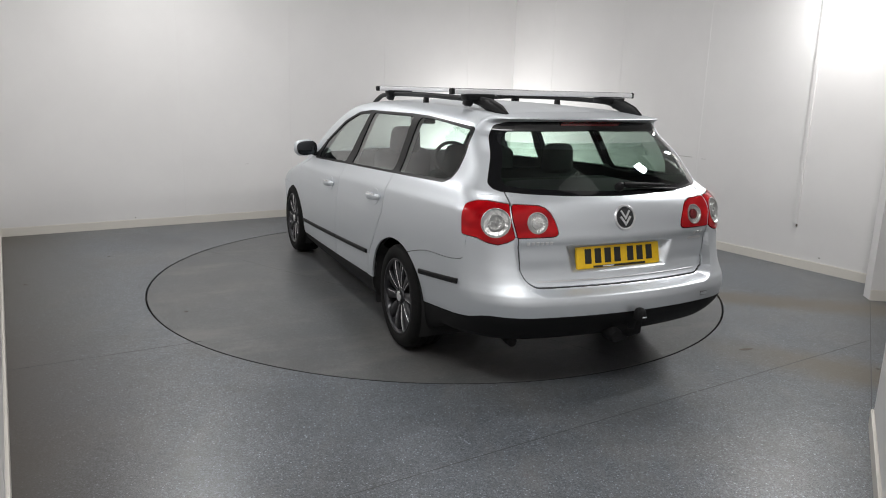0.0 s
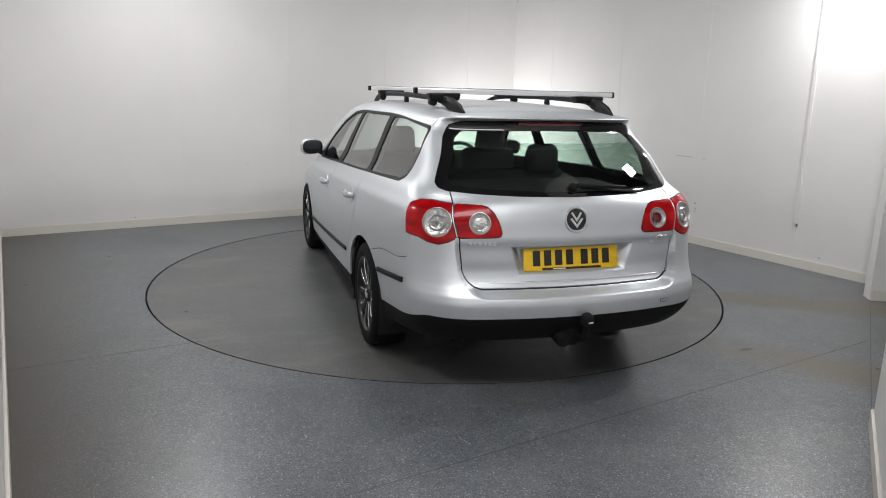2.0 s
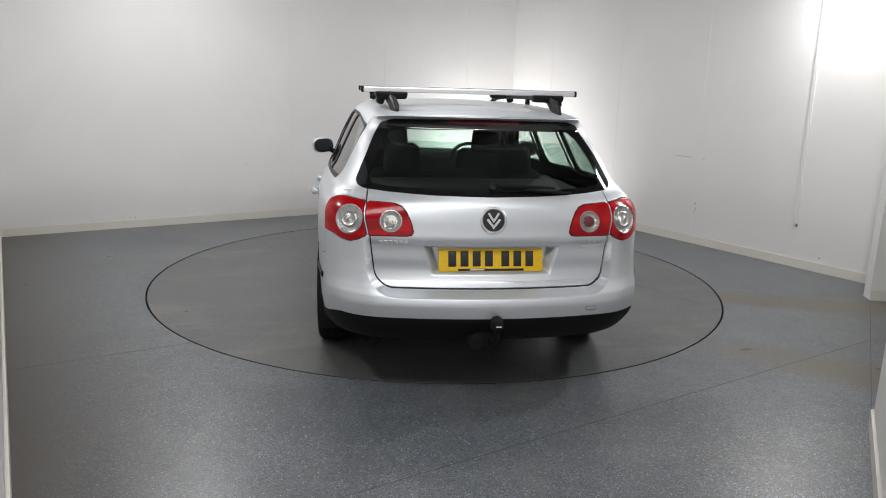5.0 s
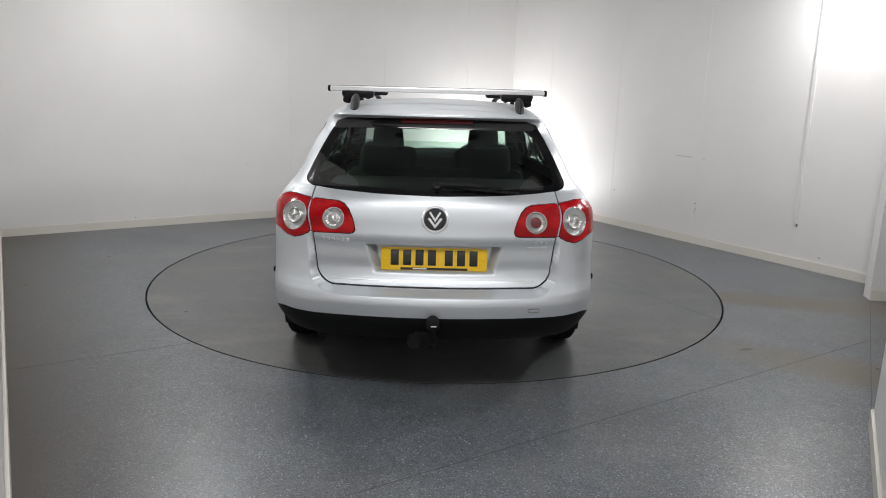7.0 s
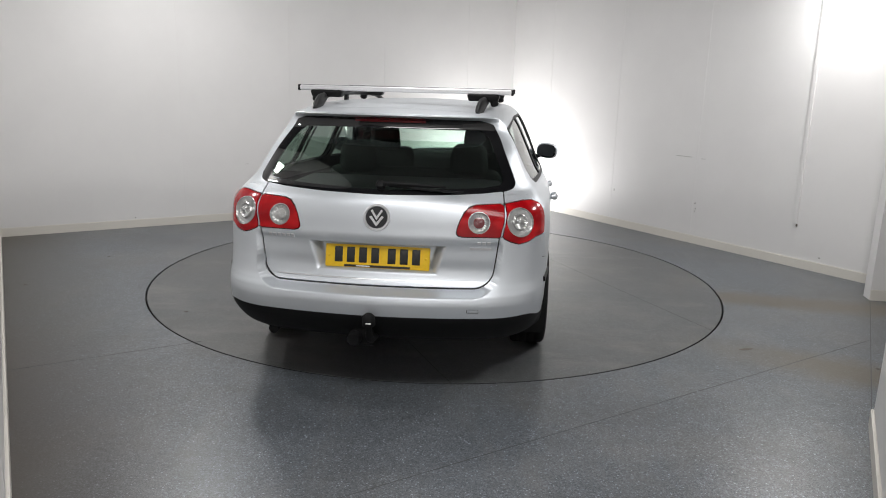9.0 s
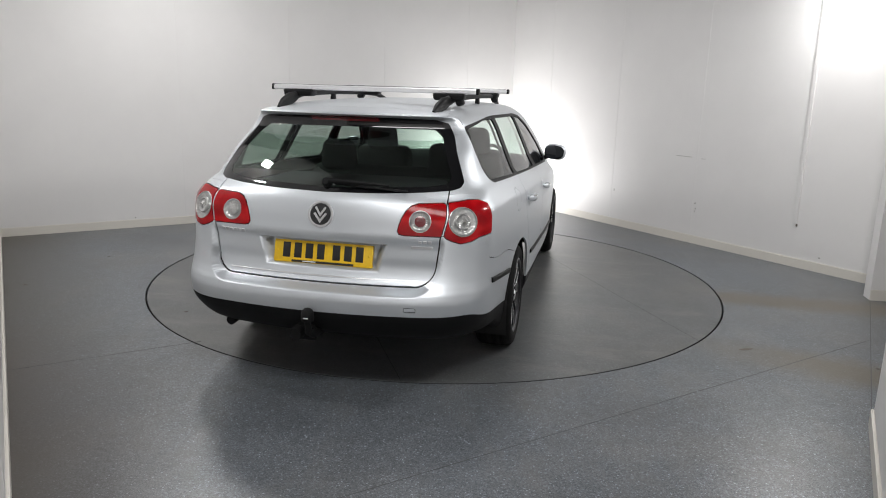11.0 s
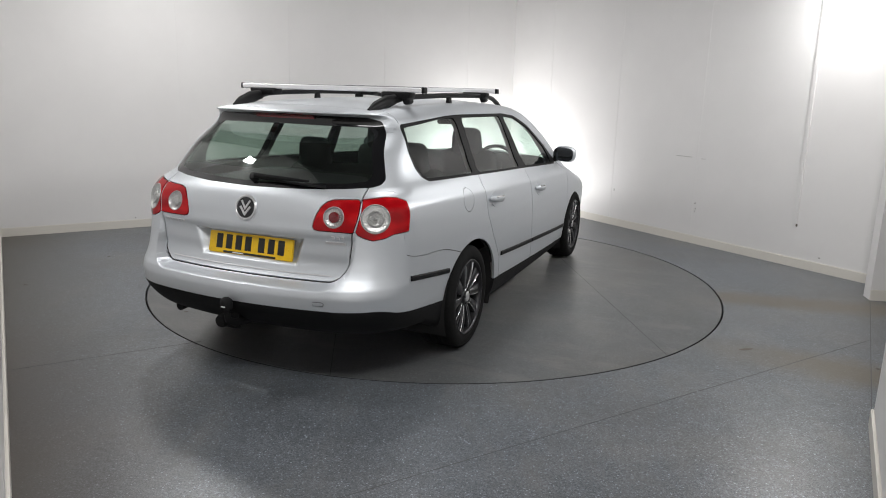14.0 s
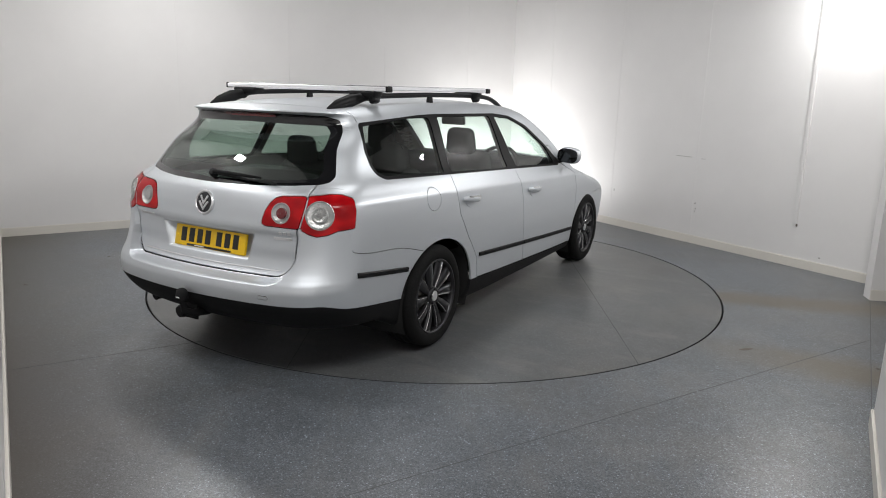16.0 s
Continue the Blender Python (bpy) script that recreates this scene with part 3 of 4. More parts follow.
def rear_patch(ys, zs):
    return lambda V, N: np.where(V[:, 0] < -2.1, outline_distance(V[:, 1], V[:, 2], [(ys[0], zs[0]), (ys[1], zs[0]), (ys[1], zs[1]), (ys[0], zs[1])], .004), .5)


whole = facing(skin(.014))
seams = []
# wheel arches, open
ARCHES = [(-1.325, .31, .392, .350), (1.345, .285, .39, .335)]


def arch(V, N):
    best = np.full(len(V), .5)
    for cx, cz, rx, rz in ARCHES:
        q = np.hypot((V[:, 0] - cx) / rx, (V[:, 2] - cz) / rz)
        best = np.minimum(best, np.where(np.abs(V[:, 1]) > .5, (q - 1) * rz, .5))
    return best


_, rest = cut(whole, arch)
trim, rest, s = take(rest, side_area(DLO, .03), .0)
panes = []
for pts in PANES:
    pane, trim, _ = take(trim, side_area(pts, .022))
    panes.append(pane)
screen, rest, _ = take(rest, lambda V, N: np.where((N[:, 2] > .3) & (V[:, 0] > .1), outline_distance(V[:, 0] + .3 * V[:, 1] ** 2, V[:, 1], [(.40, -.55), (1.20, -.67), (1.20, .67), (.40, .55)], .05), .5))
frit, rest, s = take(rest, rear_area(GLASS_REAR, .014), .0)
clear, frit, _ = take(frit, rear_area(GLASS_CLEAR, .02))
lamp_out, rest, s = take(rest, wrap_area(LAMP_OUT, .012), .0026)
seams.append(s)
lamp_in, rest, s = take(rest, wrap_area(LAMP_IN, .006), .0026)
seams.append(s)
tailgate, rest, s = take(rest, lambda V, N: np.where(V[:, 0] < -1.7, np.maximum(gate(np.abs(V[:, 1]), V[:, 2]), V[:, 2] - 1.062), .5), .0035)
seams.append(s)
spoiler, rest, s = take(rest, lambda V, N: np.where((V[:, 2] > 1.30) & (np.abs(V[:, 1]) < .60) & (V[:, 0] < -1.5), V[:, 0] + 1.845 - .20 * V[:, 1] ** 2, .5), .002)
seams.append(s)
low_rear, rest, _ = take(rest, lambda V, N: np.where(V[:, 0] < -1.3, V[:, 2] - LOW(V[:, 0]), .5))
bumper, rest, s = take(rest, lambda V, N: np.where(V[:, 0] < -1.3, V[:, 2] - TOP(V[:, 0]), .5), .002)
seams.append(s)
sill, rest, _ = take(rest, lambda V, N: np.where(np.abs(V[:, 0]) < 1.15, V[:, 2] - (.325 - .037 * (V[:, 0] + .9)), .5))
door_rear, rest, s = take(rest, side_area(DOOR_REAR, .02), SHUT)
seams.append(s)
door_front, rest, s = take(rest, side_area(DOOR_FRONT, .02), SHUT)
seams.append(s)
flap, rest, s = take(rest, lambda V, N: np.where(V[:, 1] < -.3, (np.hypot((V[:, 0] + 1.395) / .071, (V[:, 2] - .908) / .068) - 1) * .07, .5), .0018)
seams.append(s)
_, bumper, s = take(bumper, rear_patch((-.458, -.515), (.488, .508)), .0012)
eye_cover, seams = _, seams + [s]
bonnet, rest, s = take(rest, lambda V, N: np.where((V[:, 0] > 1.0) & (N[:, 2] > .25), np.maximum(np.abs(V[:, 1]) - .70 + .05 * (V[:, 0] - 1.1), 1.26 - V[:, 0] - .3 * V[:, 1] ** 2), .5), .002)
seams.append(s)
nose, rest, s = take(rest, lambda V, N: np.where(V[:, 0] > 1.55, V[:, 2] - .62, .5), .002)
seams.append(s)

body = lay("body", *rimmed(rest, .012), SILVER, car)
for s in seams:
    if s is not None and len(s[2]):
        for piece in pieces(s):
            lay("shut_line", *moved(piece, -.010), BLACKGAP, car, "dark shut line between panels")
lay("bonnet", *rimmed(bonnet, .01), SILVER, car)
lay("front_bumper", *rimmed(nose, .01), SILVER, car)
rear_bumper = lay("rear_bumper", *rimmed(bumper, .012), SILVER, car)
lay("towing_eye_cover", *eye_cover, SILVER, rear_bumper)
lay("lower_bumper", *rimmed(low_rear, .02), CLADDING, rear_bumper, "black plastic lower bumper")
lay("fuel_flap", *rimmed(flap, .008), SILVER, car)
lay("spoiler", *rimmed(spoiler, .012), SILVER, car)
hatch = lay("tailgate", *rimmed(tailgate, .014), SILVER, car)
back_glass = lay("rear_window", *rimmed(moved(frit, -.002), .006), FRIT, car, "black-edged rear window")
lay("pane", *moved(clear, -.002), REARGLASS, back_glass, "dark tinted glass")
lay("windscreen", *moved(screen, -.002), SIDEGLASS, car, "tinted windscreen")
doors = {}
for half, key in ((0, "left"), (1, "right")):
    lay("window_trim", *rimmed(moved(sides(trim)[half], -.001), .010), BLACKTRIM, car, "black window surround")
    lay("sill_cladding", *rimmed(sides(sill)[half], .02), CLADDING, car, "black plastic sill")
    for where, mesh, pane in (("rear", door_rear, panes[1]), ("front", door_front, panes[2])):
        doors[where, key] = lay(where + "_door", *rimmed(sides(mesh)[half], .012), SILVER, car)
        lay("pane", *moved(sides(pane)[half], -.006), SIDEGLASS, doors[where, key], "green-tinted glass")
    lay("quarter_window", *moved(sides(panes[0])[half], -.006), SIDEGLASS, car, "green-tinted glass")


# ---- fittings that lie on the shell ----
def seat_on(x, y, z, way):
    """The place on the shell met from an inner point, its normal, and the directions to the right and upwards along it."""
    o, d = np.array([[x, y, z]], float), np.array([way], float)
    d /= np.linalg.norm(d)
    p = bisect(o, d, np.zeros(1), np.full(1, 2.0), 0.0)[0]
    n = slope(*p)
    u = np.cross((0, 0, 1.0), n)
    u /= np.linalg.norm(u)
    return p, n, u, np.cross(n, u)


def onto(P, n):
    d = np.tile(n, (len(P), 1))
    return bisect(P - d * .12, d, np.zeros(len(P)), np.full(len(P), .24), 0.0)


def rows_mesh(rows, closed_end=True):
    """Rings of equally many points, joined; the last is capped by its middle."""
    V = np.concatenate(rows)
    n, F = len(rows[0]), []
    i = np.arange(n)
    j = (i + 1) % n
    for k in range(len(rows) - 1):
        a, b = k * n, (k + 1) * n
        F += [np.stack([a + i, a + j, b + j], 1), np.stack([a + i, b + j, b + i], 1)]
    if closed_end:
        V = np.concatenate([V, rows[-1].mean(0, keepdims=True)])
        F.append(np.stack([(len(rows) - 1) * n + i, (len(rows) - 1) * n + j, np.full(n, len(V) - 1)], 1))
    return V, np.concatenate(F)


def flat(name, V, F, mat, parent, label="", smooth=True):
    me = bpy.data.meshes.new(name)
    me.from_pydata(V.tolist(), [], F.tolist())
    bm = bmesh.new()
    bm.from_mesh(me)
    bmesh.ops.recalc_face_normals(bm, faces=bm.faces)
    bm.to_mesh(me)
    bm.free()
    me.materials.append(mat)
    if smooth:
        me.shade_smooth()
        me.set_sharp_from_angle(angle=radians(35))
    ob = new(name, me)
    ob.parent = parent
    if label:
        ob["label"] = label
    return ob


def pad(name, spot, outline, h, mat, parent, label="", bevel=.002, base=-.004, follow=True):
    """A raised piece of the given outline (right, up) on the shell."""
    p, n, u, w = spot
    o = np.array(outline, float)
    c = o.mean(0)

    def ring(scale, height):
        q = (o - c) * scale + c
        P = p + q[:, :1] * u + q[:, 1:] * w
        return (onto(P, n) if follow else P) + n * height

    size = np.abs(o - c).max()
    k = max(.3, 1 - bevel / size)
    return flat(name, *rows_mesh([ring(1, base), ring(1, h - bevel), ring((1 + k) / 2, h - bevel * .3), ring(k, h)]), mat, parent, label)


def dish(name, spot, profile, mat, parent, label="", n=40, squash=1.0, facet=0.0):
    """A round piece on the shell, from its radius and height outside to in."""
    p, nn, u, w = spot
    a = np.linspace(0, math.tau, n, endpoint=False)
    rows = []
    for r, h in profile:
        P = p + (np.cos(a) * r * squash)[:, None] * u + (np.sin(a) * r)[:, None] * w
        rows.append(onto(P, nn) + nn * (h + facet * (np.arange(n) % 2))[:, None])
    return flat(name, *rows_mesh(rows), mat, parent, label)


def box_outline(w, h, r=.0, n=4, skew=0.0):
    if not r:
        return [(-w / 2, -h / 2), (w / 2, -h / 2), (w / 2 + skew, h / 2), (-w / 2 + skew, h / 2)]
    out = []
    for cx, cy, a0 in ((w / 2 - r, -h / 2 + r, -90), (w / 2 - r, h / 2 - r, 0), (-w / 2 + r, h / 2 - r, 90), (-w / 2 + r, -h / 2 + r, 180)):
        for i in range(n + 1):
            a = radians(a0 + 90 * i / n)
            out.append((cx + r * math.cos(a), cy + r * math.sin(a)))
    return out


def at_rear(y, z, lean=0.0):
    return seat_on(-1.6, y, z, (-1, lean, 0))


# rear lamps
def holed(mesh, spot, r):
    return cut(mesh, lambda V, N: r - np.linalg.norm(V - spot[0], axis=1))[0]


for half, sgn in ((0, 1), (1, -1)):
    spot = seat_on(-1.6, .20 * sgn, .909, (-1, .80 * sgn, 0))
    lamp = lay("tail_lamp", *rimmed(holed(moved(sides(lamp_out)[half], .003), spot, .072), .012), REDLENS, car, "red outer tail lamp with a clear round reflector")
    dish("reflector_ring", spot, [(.0735, .001), (.073, .005), (.070, .005), (.067, -.001), (.060, -.006)], CLEARLENS, lamp, "clear faceted reflector ring", 48, 1.0, .0022)
    dish("bowl", spot, [(.0605, -.005), (.056, -.010), (.046, -.015), (.041, -.016)], GREYLENS, lamp, "smooth grey bowl", 40)
    dish("bulb_lens", spot, [(.042, -.017), (.041, -.002), (.036, .001), (.028, -.006), (.016, -.007), (.008, -.003)], CLEARLENS, lamp, "faceted round bulb lens", 36, 1.0, .002)
    spot = at_rear(.496 * sgn, .906)
    inner = lay("hatch_lamp", *rimmed(holed(moved(sides(lamp_in)[half], .003), spot, .053), .012), REDLENS, hatch, "red lamp on the tailgate with a round reflector")
    dish("reflector_ring", spot, [(.0545, .001), (.054, .005), (.050, .005), (.046, -.002), (.036, -.007), (.028, -.009)], CLEARLENS, inner, "clear faceted reflector ring", 40, 1.0, .002)
    dish("bulb_lens", spot, [(.029, -.010), (.027, .0015), (.018, .003), (.008, .0035)], DARKRED if sgn < 0 else CLEARLENS, inner, "small round lens", 28, 1.0, .0008)


def rear_ribbon(name, y0, y1, zs, hs, mat, parent, label, n=60):
    """A strip across the tail, from its heights and how far it stands out at each."""
    ys = np.linspace(y0, y1, n)
    rows = []
    for z, h in zip(zs, hs):
        P = np.stack([np.full(n, -2.0 - .3 * (z < 1.0)), ys, np.full(n, z)], 1)
        rows.append(onto(P, np.array([-1.0, 0, 0])) + np.array([-h, 0, 0]))
    k = len(zs)
    V = np.stack(rows, 1).reshape(-1, 3)
    F = np.array([f for i in range(n - 1) for j in range(k - 1) for f in ([i * k + j, i * k + k + j, i * k + k + j + 1], [i * k + j, i * k + k + j + 1, i * k + j + 1])])
    return flat(name, V, F, mat, parent, label)


rear_ribbon("brake_light", -.186, .186, (1.357, 1.358, 1.368, 1.379, 1.380), (.0, .008, .006, .005, .0), DARKRED, car, "dark red high brake light")

# badge, marks and number plate
spot = at_rear(0, .917)
badge = dish("badge", spot, [(.066, -.004), (.066, .006), (.062, .010), (.057, .010), (.053, .005)], MATCHROME, hatch, "round chrome badge", 48)
dish("badge_disc", spot, [(.055, .000), (.0545, .0055), (.02, .0062)], CABINDARK, badge, "black badge disc", 40)
for drop, wide in ((.026, .030), (-.004, .036)):
    for sgn in (1, -1):
        pad("badge_bar", (spot[0] + spot[3] * drop, *spot[1:]), [(0, -.022), (0, -.040), (wide * sgn, .006), (wide * sgn * .72, .012)][::sgn], .0105, MATCHROME, badge, bevel=.0015)
for i in range(6):
    pad("mark_bar", at_rear(.545 - .024 * i, .806), box_outline(.016, .017), .003, MATCHROME, hatch, bevel=.001)
for i in range(3):
    pad("mark_bar", at_rear(-.500 - .024 * i, .806), box_outline(.016, .017), .003, MATCHROME, hatch, bevel=.001)
pad("mark_strip", at_rear(-.508, .778), box_outline(.105, .013, .002), .003, MATCHROME, hatch, bevel=.001)
p, n, u, w = at_rear(0, .714)
n = np.array([-.975, 0, .22]) / np.linalg.norm([.975, .22])
w = np.cross(n, (0, -1.0, 0)) * 1.0
w = w if w[2] > 0 else -w
spot = (np.array([-2.290, 0, .714]), n, np.array([0, -1.0, 0]), w)
plate = pad("number_plate", spot, box_outline(.522, .112, .006), .004, YELLOW, hatch, "yellow number plate with plain dark bars", .0012, -.012, False)
for x in (-.194, -.133, -.072, -.011, .072, .133, .194):
    pad("plate_bar", (spot[0] + spot[2] * x + w * .006, *spot[1:]), box_outline(.040, .076, .003), .0052, BLACKINK, plate, "", .0006, .003, False)
pad("plate_bar", (spot[0] - w * .0485, *spot[1:]), box_outline(.33, .011), .0052, BLACKINK, plate, "", .0005, .003, False)
pad("plate_mark", (spot[0] - w * .0485 - u * .07, *spot[1:]), box_outline(.07, .006), .0060, WHITEMARK, plate, "", .0005, .003, False)
for x in (-.243, .243):
    pad("screw_cap", (spot[0] + spot[2] * x, *spot[1:]), [(.007 * math.cos(a * .785), .007 * math.sin(a * .785)) for a in range(8)], .006, YELLOW, plate, "", .001, .003, False)
# bright strip along the foot of the tailgate
rear_ribbon("bright_strip", -.50, .50, (.612, .613, .616, .617), (.0, .004, .004, .0), MATCHROME, hatch, "chrome strip")


def tube(name, pts, r, mat, parent, label="", n=16, squash=(1, 1), up=(0, 0, 1), caps=True):
    """A bar along a line of points; r may change from point to point."""
    P = [Vector(p) for p in pts]
    rs = r if isinstance(r, (list, tuple)) else [r] * len(P)
    bm = bmesh.new()
    rings = []
    for i, p in enumerate(P):
        d = (P[min(i + 1, len(P) - 1)] - P[max(i - 1, 0)]).normalized()
        s = d.cross(Vector(up))
        s = s.normalized() if s.length > 1e-4 else Vector((1, 0, 0))
        t = s.cross(d)
        rings.append([bm.verts.new(p + s * (rs[i] * squash[0] * math.cos(a * math.tau / n)) + t * (rs[i] * squash[1] * math.sin(a * math.tau / n))) for a in range(n)])
    for a, b in zip(rings, rings[1:]):
        for k in range(n):
            bm.faces.new((a[k], a[(k + 1) % n], b[(k + 1) % n], b[k]))
    if caps:
        bm.faces.new(rings[0][::-1])
        bm.faces.new(rings[-1])
    bmesh.ops.recalc_face_normals(bm, faces=bm.faces)
    ob = part(name, bm, mat, parent, label, True)
    ob.data.set_sharp_from_angle(angle=radians(50))
    return ob


def block(name, size, m, mat, parent, label="", bevel=.01, segments=3, taper=1.0):
    """A rounded block of the given size at pose m; taper narrows its top."""
    bm = bmesh.new()
    bmesh.ops.create_cube(bm, size=1, matrix=Matrix.Diagonal((*size, 1)))
    for v in bm.verts:
        if v.co.z > 0:
            v.co.x *= taper
            v.co.y *= taper
    bmesh.ops.bevel(bm, geom=bm.edges[:] + bm.verts[:], offset=min(bevel, min(size) * .48), segments=segments, affect="EDGES", profile=.5)
    bm.transform(m)
    return part(name, bm, mat, parent, label, True)


# rear wiper
spot = at_rear(-.005, 1.062)
wiper = dish("wiper", spot, [(.024, -.004), (.024, .016), (.018, .026), (.008, .028)], BLACKTRIM, hatch, "black rear wiper", 24)
p0 = spot[0] + spot[1] * .03
arm = [seat_on(-1.6, y, 1.062 - .012 * abs(y) / .4, (-1, 0, 0)) for y in (-.02, -.12, -.22, -.32, -.40)]
tube("wiper_arm", [tuple(a[0] + a[1] * h) for a, h in zip(arm[:4], (.030, .030, .026, .020))], [.013, .011, .009, .005], BLACKTRIM, wiper, "", 10, (1, .6), (1, 0, 0))
blade = [seat_on(-1.6, y, 1.062 - .03 * abs(y) / .4, (-1, 0, 0)) for y in (-.05, -.14, -.24, -.34, -.41)]
tube("wiper_blade", [tuple(a[0] + a[1] * .011) for a in blade], .006, BLACKTRIM, wiper, "", 8, (1, 1.3), (1, 0, 0))

# rubbing strips and door handles
def ribbon(name, a, b, sgn, tall, mat, parent, label):
    xs = np.linspace(a[0], b[0], 40)
    zs = np.linspace(a[1], b[1], 40)
    rows = []
    for dz, h in ((-.5, -.002), (-.5, .006), (-.3, .010), (.3, .010), (.5, .006), (.5, -.002)):
        P = np.stack([xs, np.full(40, .86 * sgn), zs + dz * tall], 1)
        rows.append(onto(P, np.array([0, sgn * 1.0, 0])) + np.array([0, sgn * h, 0]))
    V = np.stack(rows, 0).reshape(-1, 3)
    F = [[r * 40 + i, r * 40 + i + 1, r * 40 + 41 + i] for r in range(5) for i in range(39)] + [[r * 40 + i, r * 40 + 41 + i, r * 40 + 40 + i] for r in range(5) for i in range(39)]
    F += [[0, 40, 200], [40, 160, 200], [40, 80, 160], [80, 120, 160], [39, 239, 79], [79, 239, 199], [79, 199, 119], [119, 199, 159]]
    return flat(name, V, np.array(F), mat, parent, label)


for key, sgn in (("left", 1), ("right", -1)):
    ribbon("rubbing_strip", (-.845, .480), (-.118, .434), sgn, .028, BLACKTRIM, doors["rear", key], "black rubbing strip")
    ribbon("rubbing_strip", (-.108, .4335), (.945, .372), sgn, .028, BLACKTRIM, doors["front", key], "black rubbing strip")
    ribbon("rubbing_strip", (-2.085, .593), (-1.665, .545), sgn, .028, BLACKTRIM, rear_bumper, "black rubbing strip")
    for where, x, z in (("rear", -.985, .862), ("front", .012, .815)):
        spot = seat_on(x, 0, z, (0, sgn, 0))
        cup = dish("handle", spot, [(.052, -.001), (.050, .0022), (.040, .0010), (.020, .0006)], SILVER, doors[where, key], "silver pull handle", 28, 1.15)
        pts = [spot[0] + spot[2] * d * sgn + spot[1] * h + spot[3] * v for d, h, v in ((-.095, .004, -.004), (-.075, .026, -.002), (-.03, .036, .000), (.03, .036, .003), (.072, .028, .006), (.092, .006, .008))]
        tube("grip", [tuple(q) for q in pts], [.014, .0205, .0225, .0225, .020, .012], SILVER, cup, "", 14, (.62, 1.0))
        tube("grip_trim", [tuple(q + spot[1] * .006 + spot[3] * .012) for q in pts[1:-1]], .008, CHROME, cup, "chrome strip", 8)

# door mirrors
for sgn in (1, -1):
    bm = bmesh.new()
    bmesh.ops.create_uvsphere(bm, u_segments=28, v_segments=18, radius=1)
    for v in bm.verts:
        x, y, z = v.co
        sq = lambda a, k: math.copysign(abs(a) ** k, a)
        v.co = ((sq(x, .8) * .085 if x > 0 else sq(x, .55) * .035), sq(y, .72) * .092, sq(z, .75) * .066)
    bm.transform(Matrix.Translation((.715, .918 * sgn, 1.020)) @ Matrix.Rotation(radians(-9 * sgn), 4, "Z") @ Matrix.Rotation(radians(-6 * sgn), 4, "X"))
    mirror = part("door_mirror", bm, SILVER, car, "silver door mirror", True)
    bm = bmesh.new()
    bmesh.ops.create_uvsphere(bm, u_segments=28, v_segments=12, radius=1)
    for v in bm.verts:
        x, y, z = v.co
        v.co = (x * .004, math.copysign(abs(y) ** .72, y) * .083, math.copysign(abs(z) ** .75, z) * .058)
    bm.transform(Matrix.Translation((.676, .911 * sgn, 1.020)) @ Matrix.Rotation(radians(-9 * sgn), 4, "Z") @ Matrix.Rotation(radians(-6 * sgn), 4, "X"))
    part("mirror_glass", bm, MIRROR, mirror, "mirror glass", True)
    tube("mirror_foot", [(.70, .78 * sgn, .965), (.71, .83 * sgn, .970), (.725, .87 * sgn, .985)], [.03, .026, .022], BLACKTRIM, mirror, "black mirror foot", 12, (1.4, .8))

# roof rails with clamped crossbars
for sgn in (1, -1):
    line = []
    for x in np.linspace(-1.80, .42, 34):
        s = (x + 1.80) / 2.22
        y = .452 + .050 * math.sin(math.pi * s) - .03 * max(0, s - .75)
        q = float(ROOF(np.array(x + .3 * np.clip((x + .1) / .5, 0, 1) * y * y)) - .085 * y * y)
        lift = .052 * min(1, s / .16, (1 - s) / .16) ** .8 if 0 < s < 1 else 0
        line.append((x, y * sgn, q + lift - .004))
    rail = tube("roof_rail", line, [.010] + [.0165] * 32 + [.010], BLACKTRIM, car, "black roof rail", 12, (1.15, .95))
    for x in (-1.735, -.87, .36):
        k = min(line, key=lambda a: abs(a[0] - x))
        tube("rail_foot", [(k[0] - .035, k[1], k[2] - .055), (k[0] - .008, k[1], k[2] - .01), (k[0] + .012, k[1], k[2])], [.034, .022, .016], BLACKTRIM, rail, "", 10, (.8, 1), (1, 0, 0)) if abs(x + .87) > .1 else block("rail_foot", (.060, .028, .070), pose(k[0], k[1], k[2] - .033), BLACKTRIM, rail, "", .008, 2, .75)
    for x in (-1.735,):
        pts = [(-1.83, .442 * sgn, 1.405), (-1.76, .448 * sgn, 1.428), (-1.66, .456 * sgn, 1.452), (-1.56, .462 * sgn, 1.468)]
        tube("rail_end", pts, [.012, .026, .030, .022], BLACKTRIM, rail, "", 12, (.85, 1.25))
